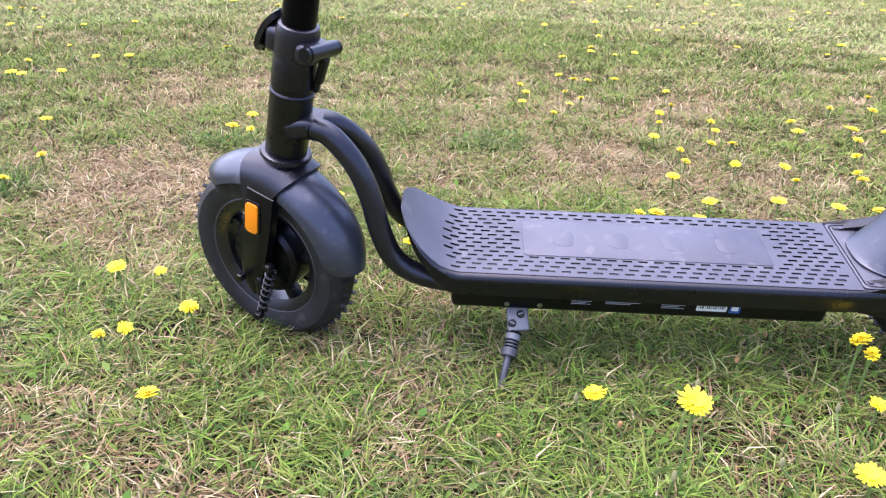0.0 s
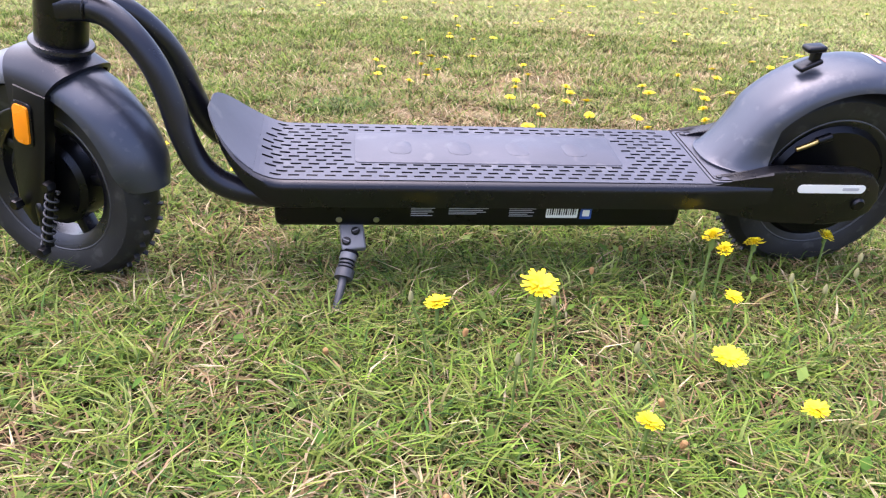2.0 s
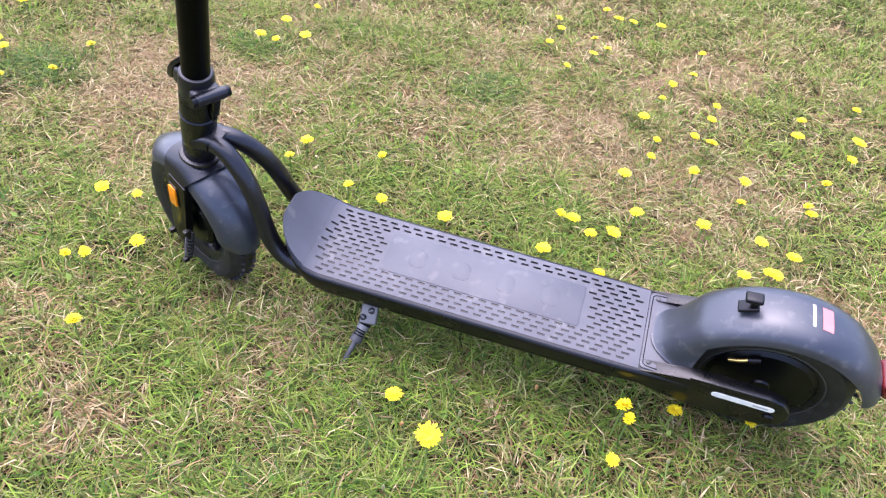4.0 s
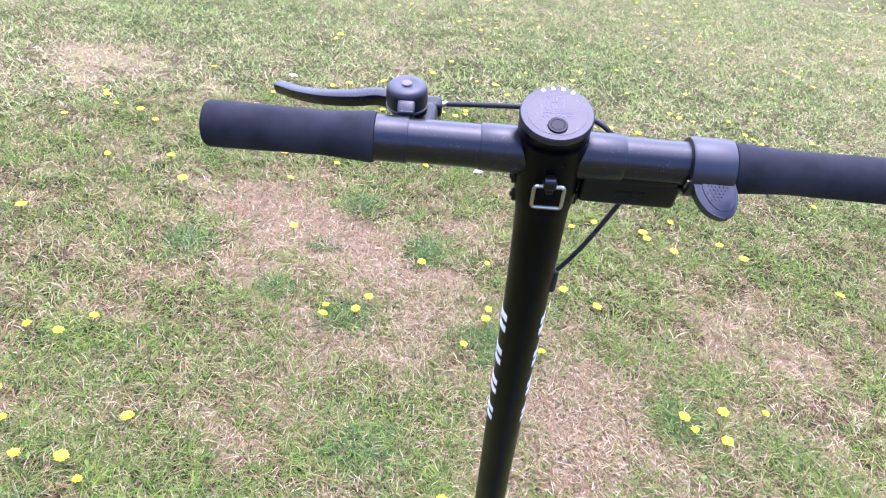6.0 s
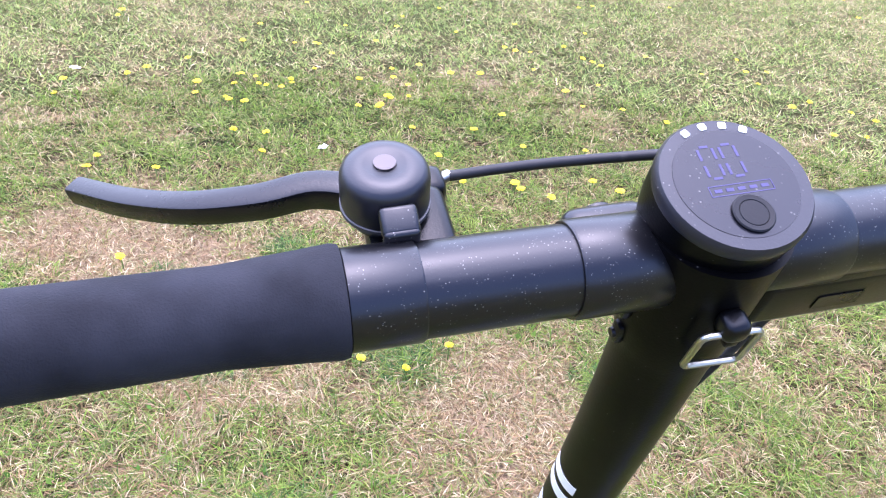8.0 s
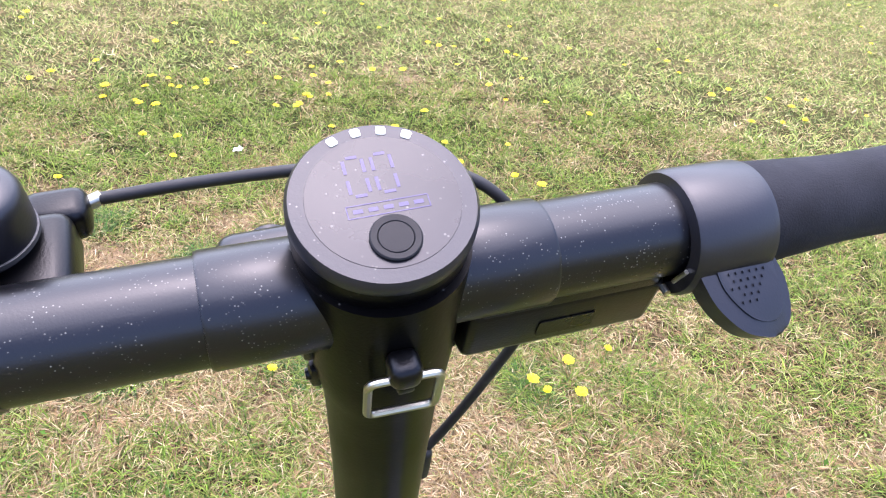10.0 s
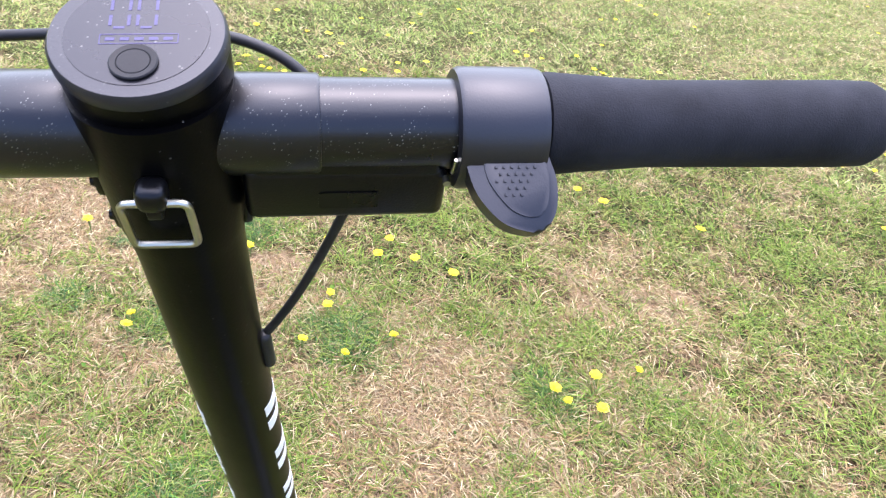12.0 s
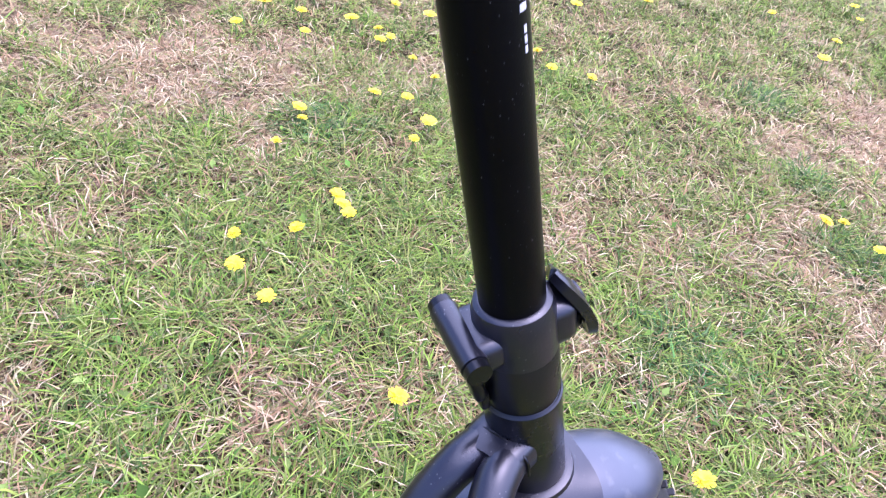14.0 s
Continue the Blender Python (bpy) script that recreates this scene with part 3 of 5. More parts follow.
part("bell_hammer", moved(joined(box(0.0100, 0.0120, 0.0045, 0.0018, 3, T(0.0185, 0.001, 0.0142) @ R(26, "Y")), box(0.0040, 0.0115, 0.0080, 0.0016, 3, T(0.0222, 0.001, 0.0105)), box(0.0080, 0.0055, 0.0130, 0.0022, 3, T(0.0180, 0.001, 0.0005))), BELL), BARCOAT, bell, "thumb striker of the bell")
part("bell_base", moved(joined(box(0.022, 0.016, 0.010, 0.003, 2, T(0.008, 0, -0.004)), box(0.006, 0.0065, 0.007, 0.002, 2, T(0.018, 0, -0.004))), BELL), PLASTIC, bell)
part("front_lamp", moved(joined(box(0.018, 0.032, 0.015, 0.006, 4, T(-0.0225, -0.028, 0.9755)), lathe([(0, 0.002), (0.0055, 0.002), (0.0065, 0.001), (0.0065, -0.006), (0, -0.006)], 28, T(-0.031, -0.028, 0.9735) @ R(-90, "Y"))), STEER), BARCOAT, scooter, "black lamp housing at the front of the head")

# white marks down both sides of the stem, plain bars of the print's size
for side in (-1, 1):
    for k in range(4):
        for i in range(2):
            z = 0.811 - 0.0515 * k - 0.0155 * i
            pts = [[(0.01845 * math.sin(radians(b)), side * 0.01845 * math.cos(radians(b)), zz) for b in range(-32, 45, 7)] for zz in (z, z - 0.0088)]
            part("print_bar", moved(sheet(pts, 0.0003), STEER), WHITE, stem, "white printed bar")
# pale label lines on the front quarter of the stem
for z0, count, step, b0, b1 in ((0.587, 9, 0.0045, 47, 69), (0.455, 2, 0.0050, 52, 66), (0.441, 3, 0.0042, 54, 60)):
    for k in range(count):
        z = z0 - step * k
        pts = [[(-0.01842 * math.cos(radians(b0 + (b1 - b0) * q / 5)), 0.01842 * math.sin(radians(b0 + (b1 - b0) * q / 5)), zz) for q in range(6)] for zz in (z, z - 0.0030)]
        part("label_line", moved(sheet(pts, 0.0002), STEER), GREYPRINT, stem, "grey unreadable label line")

# frame: two curved tubes from the head tube down under the deck
for side in (-1, 1):
    run = [(0.050, 0.006, 0.291), (0.066, 0.007, 0.297), (0.084, 0.009, 0.2985), (0.105, 0.0135, 0.294), (0.126, 0.021, 0.276), (0.143, 0.028, 0.251), (0.1545, 0.034, 0.221), (0.1625, 0.040, 0.189), (0.176, 0.046, 0.156), (0.197, 0.050, 0.136), (0.230, 0.052, 0.125), (0.270, 0.052, 0.122), (0.330, 0.050, 0.122)]
    part("frame_tube", tube([(x, 0.003 + side * y, z) for x, y, z in run], 0.0132, 22, 8), FRAMECOAT, scooter, "curved black frame tube")
gusset = []
for k in range(9):
    u = k / 8
    gusset.append((0.060 + 0.040 * u, 0.0225 - 0.001 * u, 0.2965 + 0.004 * math.sin(u * 2.6) - 0.004 * u * u))
part("gusset", sheet([[(x, 0.003 + w * math.copysign(abs(math.sin(v)) ** 0.7, math.sin(v)), z + 0.0140 * math.copysign(abs(math.cos(v)) ** 0.55, math.cos(v))) for v in [2 * math.pi * j / 32 for j in range(33)]] for x, w, z in gusset]), FRAMECOAT, scooter, "flat-topped black sleeve joining the frame tubes", 60)
part("sleeve_seam", tube([(0.0845, 0.003 - 0.0235, 0.292), (0.0860, 0.003 - 0.0210, 0.306), (0.0865, 0.003, 0.3125), (0.0860, 0.003 + 0.0210, 0.306), (0.0845, 0.003 + 0.0235, 0.292)], 0.0012, 8, 5), PLASTIC, scooter)

# ---- deck ----
X0, X1, HALF, TOP = 0.233, 0.724, 0.0675, 0.152
LIPX = 0.187


def lip_height(x):
    u = max(0.0, (0.262 - x) / (0.262 - LIPX))
    return TOP + 0.056 * u ** 1.9


def lip_half(x, half):
    u = max(0.0, (0.250 - x) / (0.250 - LIPX))
    return half * max(0.0, 1 - u ** 2.3) ** 0.42


shell_rows = []
xs = [LIPX + (0.262 - LIPX) * (k / 16) ** 1.6 for k in range(17)] + [0.3, 0.4, 0.5, 0.6, 0.70, 0.74, 0.77, 0.795]
for x in xs:
    h, z = max(0.006, lip_half(x - 0.002, HALF + 0.0065)), lip_height(x)
    h -= 0.0045 * max(0.0, min(1.0, (x - 0.71) / 0.07))
    drop = min(0.030, 0.012 + 0.018 * max(0, min(1, (x - 0.19) / 0.06)))
    shell_rows.append([(x, y, zz) for y, zz in ((-h, z - 0.004), (-h - 0.0015, z - 0.010), (-h + 0.001, z - drop), (-h * 0.8, z - drop - 0.004), (0, z - drop - 0.004), (h * 0.8, z - drop - 0.004), (h - 0.001, z - drop), (h + 0.0015, z - 0.010), (h, z - 0.004),
                                               (h - 0.004, z - 0.001), (0, z - 0.0015), (-h + 0.004, z - 0.001), (-h, z - 0.004))])
bm = bmesh.new()
vs = [[bm.verts.new(p) for p in row[:-1]] for row in shell_rows]
for a, b in zip(vs, vs[1:]):
    for k in range(len(a)):
        bm.faces.new((a[k], a[(k + 1) % len(a)], b[(k + 1) % len(b)], b[k]))
bm.faces.new(vs[0])
bm.faces.new(vs[-1][::-1])
deck = part("deck", bm, PAINT, scooter, "black aluminium deck with a scooped front", 40)

lip_rows = []
for k in range(15):
    x = LIPX + 0.001 + (X0 - LIPX - 0.001) * (k / 14) ** 1.5
    h = lip_half(x, HALF)
    lip_rows.append([(x, h * (j / 9 - 1), lip_height(x) + 0.0003) for j in range(19)])
part("lip_mat", sheet(lip_rows, 0.0018), MAT, deck, "smooth grey rubber on the scooped front")


def slotted_mat():
    """The rubber tread: rows of staggered slots sunk into the sheet round a plain panel."""
    verts, faces = [], []

    def quad(x0, x1, y0, y1, z):
        cuts = [x0] + [c for c in (0.238, 0.243, 0.249, 0.255, 0.262) if x0 < c < x1] + [x1]
        for a, b in zip(cuts, cuts[1:]):
            strip(a, b, y0, y1, z)

    def strip(x0, x1, y0, y1, z):
        n = len(verts)
        verts.extend(((x0, y0, z), (x1, y0, z), (x1, y1, z), (x0, y1, z)))
        faces.append((n, n + 1, n + 2, n + 3))

    def pit(x0, x1, y0, y1, z, d):
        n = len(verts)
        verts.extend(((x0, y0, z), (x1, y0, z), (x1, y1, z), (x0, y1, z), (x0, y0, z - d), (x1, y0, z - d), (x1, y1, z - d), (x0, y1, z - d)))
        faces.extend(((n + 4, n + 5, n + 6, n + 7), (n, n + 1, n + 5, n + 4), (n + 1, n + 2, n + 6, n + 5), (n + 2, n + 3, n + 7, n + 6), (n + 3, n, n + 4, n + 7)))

    rows_n, slot, gap = 15, 0.0112, 0.0185
    pitch = 2 * (HALF - 0.004) / rows_n
    quad(X0, X1, -HALF, -HALF + 0.004, TOP)
    quad(X0, X1, HALF - 0.004, HALF, TOP)
    for r in range(rows_n):
        y0 = -HALF + 0.004 + pitch * r
        ya, yb, y1 = y0 + pitch * 0.29, y0 + pitch * 0.71, y0 + pitch
        mid = (ya + yb) / 2
        quad(X0, X1, y0, ya, TOP)
        quad(X0, X1, yb, y1, TOP)
        x = X0
        k = 0
        start = X0 + 0.003 + 0.016 * (mid / HALF) ** 2 + (gap / 2 if r % 2 else 0)
        while x < X1 - 1e-6:
            s0 = start + gap * k
            s1 = s0 + slot
            if s1 > X1 - 0.003:
                quad(x, X1, ya, yb, TOP)
                break
            panel = -0.0325 < mid < 0.045 and s1 > 0.333 and s0 < 0.636
            if not panel:
                quad(x, s0, ya, yb, TOP)
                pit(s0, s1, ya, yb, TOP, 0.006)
                x = s1
            k += 1
    me = bmesh.new()
    vv = [me.verts.new((x, y, z + lip_height(x) - TOP)) for x, y, z in verts]
    for f in faces:
        face = me.faces.new([vv[i] for i in f])
        # pit walls and floors go near-black: the slots' depth shade painted on
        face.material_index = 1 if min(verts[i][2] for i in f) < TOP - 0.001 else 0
    bmesh.ops.remove_doubles(me, verts=me.verts, dist=1e-6)
    return me


mat_bm = slotted_mat()
mat_me = bpy.data.meshes.new("tread_mat")
mat_bm.to_mesh(mat_me)
mat_bm.free()
mat_me.materials.append(MAT)
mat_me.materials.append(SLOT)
mat = new("tread_mat", mat_me)
mat.parent = deck
tagged(mat, "dusty grey rubber tread mat with staggered slots")
part("name_panel", plate([(x + 0.4845, y + 0.0062) for x, y in rounded(0.298, 0.072, 0.004)], TOP - 0.0002, TOP + 0.0008, 0.0004), MAT, deck)
for k in range(4):  # raised plain marks where the name is moulded
    part("moulded_mark", plate([(x + 0.385 + 0.067 * k, y + 0.0062) for x, y in rounded(0.026, 0.032, 0.010)], TOP + 0.0004, TOP + 0.0011, 0.0003), MAT, deck)

part("rear_plate", plate([(x + 0.759, y) for x, y in rounded(0.068, 0.130, 0.006)], TOP - 0.003, TOP + 0.0008, 0.0006), MAT, deck, "dusty grey rear deck plate")
for side in (-1, 1):
    part("plate_groove", tube([(0.7286, side * 0.001, TOP + 0.0009), (0.7286, side * 0.052, TOP + 0.0009), (0.7300, side * 0.0585, TOP + 0.0009), (0.7350, side * 0.0612, TOP + 0.0009), (0.750, side * 0.0618, TOP + 0.0009), (0.787, side * 0.0618, TOP + 0.0009)], 0.0007, 6, 4), SLOT, deck, "dark groove round the rear deck plate")
for x in (0.736, 0.768):
    for y in (-0.0545, 0.0545):
        part("plate_screw", lathe([(0, TOP + 0.0035), (0.002, TOP + 0.0035), (0.0034, TOP + 0.0028), (0.0034, TOP + 0.001)], 12, T(x, y, 0)), GREYMETAL, deck)

# battery tray under the deck with printed labels
tray = part("battery_tray", box(0.452, 0.116, 0.036, 0.007, 3, T(0.476, 0, 0.106)), PLASTIC, scooter, "black battery tray under the deck")
SIDE = T(0, -0.0584, 0) @ R(90, "X")
for x0, n, w in ((0.395, 5, 0.026), (0.436, 4, 0.044), (0.503, 5, 0.030)):
    for k in range(n):
        part("label_line", moved(plate(rounded(w * (1.0, 0.86, 0.94, 0.7, 0.9)[k], 0.0008, 0.0002, 2), 0.0, 0.0004, 0, T(x0 + w * (1.0, 0.86, 0.94, 0.7, 0.9)[k] / 2, 0.1130 - 0.0023 * k, 0)), SIDE), GREYPRINT, tray, "grey unreadable print")
part("barcode", moved(plate(rounded(0.036, 0.0125, 0.001, 2), 0, 0.0004, 0, T(0.563, 0.108, 0)), SIDE), WHITE, tray, "white bar code sticker")
for k in range(13):
    part("barcode_line", moved(box(0.0006 + 0.0005 * (k % 3), 0.008, 0.0005, 0, 1, T(0.547 + 0.0026 * k, 0.1095, 0.0004)), SIDE), SLOT, tray)
part("sticker", moved(plate(rounded(0.013, 0.014, 0.001, 2), 0, 0.0004, 0, T(0.5905, 0.1075, 0)), SIDE), BLUEPRINT, tray, "small blue sticker")
part("sticker_patch", moved(plate(rounded(0.008, 0.008, 0.0005, 2), 0.0003, 0.0007, 0, T(0.5905, 0.1080, 0)), SIDE), WHITE, tray)
for x in (0.318, 0.358):
    part("tray_screw", moved(lathe([(0, 0.001), (0.003, 0.001), (0.0035, 0)], 10, T(x, 0.098, 0)), SIDE), STEEL, tray)

# kickstand on the left side
KICK = T(0.3325, -0.0635, 0.0790) @ R(-57, "X") @ R(-6, "Y")
kick = part("kickstand", joined(box(0.030, 0.020, 0.014, 0.003, 2, T(0.334, -0.044, 0.094)), box(0.026, 0.010, 0.032, 0.0025, 3, KICK)), BRACKET, scooter, "grey metal kickstand swung out into the grass")
axis = [Vector((0.3290, -0.0745, 0.0665)), Vector((0.309, -0.150, 0.016))]


def along(u):
    return axis[0].lerp(axis[1], u)


part("leg", tube([along(0.0), along(0.05), along(0.35), along(0.5), along(0.98), along(1.0)], lambda u: 0.0042 if u < 0.9 else 0.0042 - 0.0020 * (u - 0.9) * 10, 14, 3), GREYMETAL, kick, "worn dark rod with a pale edge")
for u0, u1, r, mtl in ((0.00, 0.03, 0.0100, SLOT), (0.03, 0.11, 0.0092, BRACKET), (0.11, 0.135, 0.0078, SLOT), (0.135, 0.155, 0.0088, GREYMETAL), (0.155, 0.18, 0.0078, SLOT), (0.18, 0.20, 0.0088, GREYMETAL), (0.20, 0.225, 0.0078, SLOT), (0.225, 0.33, 0.0100, GREYMETAL)):
    part("leg_sleeve", tube([along(u0), along(u1)], r, 20, 1, smooth=False), mtl, kick)
for dx, dz, deg in ((0.0035, 0.0045, 20), (-0.0075, -0.0065, -30)):
    bolt = part("pivot_bolt", lathe([(0, 0.0028), (0.0036, 0.0028), (0.0048, 0.0015), (0.0050, -0.002)], 18, KICK @ T(dx, -0.0055, dz) @ R(90, "X")), PLASTIC, kick)
    part("bolt_slot", box(0.0072, 0.0012, 0.0006, 0, 1, KICK @ T(dx, -0.0084, dz) @ R(90, "X") @ R(deg, "Z")), BRACKET, bolt)

# rear arms, mudguard and its hook
for side in (-1, 1):
    outline = [(0.700, 0.124), (0.700, 0.148), (0.745, 0.152), (0.790, 0.168), (0.830, 0.169), (0.893, 0.169), (0.912, 0.164), (0.924, 0.151), (0.929, 0.134), (0.925, 0.117), (0.908, 0.105), (0.875, 0.099), (0.800, 0.104), (0.760, 0.112)]
    arm = part("rear_arm", moved(plate(outline, -0.009, 0.009, 0.004), T(0, side * 0.0605, 0) @ R(90, "X") @ Matrix.Diagonal((1, 1, 1, 1))), PAINT, scooter, "black rear wheel arm")
    part("reflective_strip", moved(plate(rounded(0.082, 0.0105, 0.005, 6), 0, 0.0006, 0, T(0.865, 0.148, 0)), T(0, side * 0.0697, 0) @ (R(90, "X") if side < 0 else R(-90, "X") @ Matrix.Diagonal((1, -1, 1, 1)))), WHITE, arm, "white reflective strip")
    part("strip_print", moved(plate(rounded(0.020, 0.0035, 0.001, 2), 0.0004, 0.0009, 0, T(0.888, 0.148, 0)), T(0, side * 0.0697, 0) @ (R(90, "X") if side < 0 else R(-90, "X") @ Matrix.Diagonal((1, -1, 1, 1)))), GREYPRINT, arm)
    part("axle_cover", moved(lathe([(0, 0.0035), (0.006, 0.0035), (0.008, 0.001), (0.008, -0.004)], 18, T(0.905, side * 0.0695, 0.128) @ R(-90 * side, "X")), Matrix()), PLASTIC, arm)

guard_rows = []
for i in range(37):
    u = i / 36
    a = radians(14 + 148 * u)
    rr = 0.1435 + 0.016 * max(0, 1 - u / 0.14) ** 2
    w = 0.043 + 0.016 * max(0, 1 - u / 0.18) ** 2 - 0.006 * max(0, (u - 0.75) / 0.25)
    row = []
    for j in range(17):
        v = j / 8 - 1
        y = w * math.copysign(abs(math.sin(v * math.pi / 2)) ** 0.85, v)
        drop = 0.022 * (1 - math.cos(v * math.pi / 2)) ** 1.1
        row.append((0.892 - (rr - drop) * math.cos(a), y, 0.130 + (rr - drop) * math.sin(a)))
    guard_rows.append(row)
foot_rows = []
for i in range(11):
    u = i / 10
    e = u * u * (3 - 2 * u)
    row = []
    for (gx_, gy_, gz_), j in zip(guard_rows[6], range(17)):
        v = j / 8 - 1
        fx, fy, fz = 0.7335 + 0.054 * abs(v) ** 3, 0.0575 * v, TOP + 0.0015
        row.append((gx_ + (fx - gx_) * (1 - (1 - u) ** 1.6) * 0.85 + (fx - gx_) * 0.15 * u, gy_ + (fy - gy_) * e, fz + max(0.0, gz_ - fz) * (1 - u) ** 2.3))
    foot_rows.append(row)
rguard = part("rear_mudguard", sheet(foot_rows[:0:-1] + guard_rows[6:], -0.0028), FENDER, scooter, "dusty grey-black rear mudguard with a flared foot", 60)
hook = part("guard_hook", joined(box(0.022, 0.017, 0.007, 0.003, 3, T(0.826, -0.008, 0.2865) @ R(-6, "Y")), box(0.009, 0.012, 0.018, 0.003, 3, T(0.830, -0.008, 0.2785)), box(0.026, 0.018, 0.006, 0.0025, 3, T(0.825, -0.008, 0.2690) @ R(-28, "Y"))), PLASTIC, rguard, "black folding hook on the mudguard")
for ang, wdt, mtl, nm in ((94, 0.004, GREYPRINT, "guard_print"), (101, 0.014, REDPRINT, "guard_sticker")):
    rows = []
    for i in range(5):
        a = radians(ang + wdt / 0.1435 * 57.3 * (i / 4 - 0.5))
        rows.append([(0.892 - (0.1466 - 0.022 * (1 - math.cos(v * math.pi / 2)) ** 1.1 + 0.0003) * math.cos(a), 0.043 * math.copysign(abs(math.sin(v * math.pi / 2)) ** 0.85, v), 0.130 + (0.1466 - 0.022 * (1 - math.cos(v * math.pi / 2)) ** 1.1 + 0.0003) * math.sin(a)) for v in (-0.22, -0.12, 0, 0.12, 0.22)])
    part(nm, sheet(rows, 0.0004), mtl, rguard)
part("rear_lamp", box(0.014, 0.046, 0.030, 0.005, 3, T(1.030, 0, 0.190) @ R(-24, "Y")), LAMPRED, rguard, "dark red rear lamp")
valve = part("valve_stem", tube([(0.834, -0.029, 0.176), (0.846, -0.031, 0.183), (0.856, -0.030, 0.188)], 0.0030, 12), BRASS, scooter, "brass valve on the rear wheel")
part("valve_cap", tube([(0.855, -0.030, 0.1875), (0.870, -0.029, 0.193)], 0.0048, 12), PLASTIC, valve)

# ---- ground ----
def lattice(x, y, seed):
    """Smooth value noise on the plane, 0..1, for numpy arrays."""
    def h(i, j):
        n = np.sin(i * 127.1 + j * 311.7 + seed * 74.7) * 43758.5453
        return n - np.floor(n)
    i, j = np.floor(x), np.floor(y)
    u, v = x - i, y - j
    u, v = u * u * (3 - 2 * u), v * v * (3 - 2 * v)
    return (h(i, j) * (1 - u) + h(i + 1, j) * u) * (1 - v) + (h(i, j + 1) * (1 - u) + h(i + 1, j + 1) * u) * v


def fbm(x, y, scale, seed, octaves=4):
    out, amp, total = 0, 1.0, 0
    for o in range(octaves):
        out = out + amp * lattice(x * scale * 2 ** o + 17.3 * o, y * scale * 2 ** o - 9.1 * o, seed + o)
        total += amp
        amp *= 0.55
    return out / total


# bare or dried patches, fresh green tufts and lusher stretches: x, y, radius, weight
DRY = [
    (-1.55, -0.08, 0.17, 0.55), (-1.41, 0.10, 0.18, 0.6), (-1.24, 0.20, 0.18, 0.6), (-1.08, 0.25, 0.15, 0.6), (-0.90, 0.28, 0.18, 0.55), (-0.72, 0.16, 0.14, 0.45), (-0.54, 0.51, 0.17, 0.5), (-0.29, 0.45, 0.20, 0.65),
    (0.57, 0.67, 0.21, 0.6), (0.85, 0.58, 0.13, 0.5), (-0.48, 1.19, 0.22, 0.5), (-0.38, -0.95, 0.20, 0.6), (-0.33, -1.16, 0.15, 0.5), (-2.95, -0.45, 0.28, 0.35), (0.18, -0.09, 0.085, 0.6), (0.19, -0.24, 0.05, 0.6),
    (-0.80, -0.36, 0.40, 0.14), (-0.72, -0.02, 0.30, 0.10), (-0.37, 0.56, 0.12, 0.4), (-1.19, -0.17, 0.10, 0.4), (-1.90, 0.30, 0.25, 0.12), (-0.55, -0.30, 0.12, 0.3), (0.32, -0.42, 0.05, 0.5), (0.25, -0.50, 0.11, 0.35), (0.04, -0.34, 0.09, 0.35), (0.40, -0.52, 0.06, 0.5), (0.81, 1.06, 0.20, 0.4),
]
GREEN = [
    (-1.36, -0.30, 0.11, 1.0), (-1.13, 0.38, 0.10, 1.0), (-0.89, 0.05, 0.10, 1.0), (-0.65, 0.40, 0.13, 1.0), (-1.46, 0.28, 0.10, 1.0), (-1.07, -0.10, 0.08, 1.0), (-1.24, 0.08, 0.06, 0.9), (-0.43, -0.05, 0.11, 0.8), (-0.29, 0.72, 0.10, 0.8),
    (-0.25, -0.87, 0.12, 0.7), (0.32, 0.77, 0.12, 0.8), (0.59, 0.30, 0.14, 0.7), (0.48, 0.0, 0.16, 0.6), (0.09, -0.48, 0.14, 0.7), (-0.67, 1.54, 0.20, 0.7), (0.45, -0.30, 0.12, 0.6), (-0.30, -0.42, 0.14, 0.6), (-0.45, -0.79, 0.12, 0.8), (-0.97, -0.59, 0.14, 0.7),
]
LUSH = [(-2.00, 0.80, 0.45, 0.30), (-0.30, -0.50, 0.26, 0.36), (0.50, -0.04, 0.36, 0.30), (-1.20, 1.30, 0.40, 0.22), (-2.70, 2.00, 0.60, 0.22), (-3.60, 0.10, 0.60, 0.22), (0.20, -0.60, 0.30, 0.10), (0.30, 1.90, 0.50, 0.18)]


def dryness(x, y):
    even = 1 - 0.5 * np.clip((np.hypot(x, y) - 1.6) / 1.2, 0, 1)
    d = 0.36 + even * (0.35 * (fbm(x, y, 0.8, 3) - 0.5) + 0.60 * (fbm(x, y, 3.3, 11) - 0.5) + 0.80 * (fbm(x, y, 15.0, 23, 2) - 0.5))
    for px, py, r, w in DRY:
        d = d + 0.72 * w * np.exp(-(((x - px) ** 2 + (y - py) ** 2) / r ** 2))
    for px, py, r, w in LUSH:
        d = d - w * np.exp(-(((x - px) ** 2 + (y - py) ** 2) / r ** 2))
    for px, py, r, w in GREEN:
        d = d - 0.6 * w * np.exp(-(((x - px) ** 2 + (y - py) ** 2) / (0.7 * r) ** 2) ** 2)
    return np.clip(d, 0, 1)


def swell(x, y):
    return 0.010 * (fbm(x, y, 2.2, 31, 3) - 0.5) - 0.004


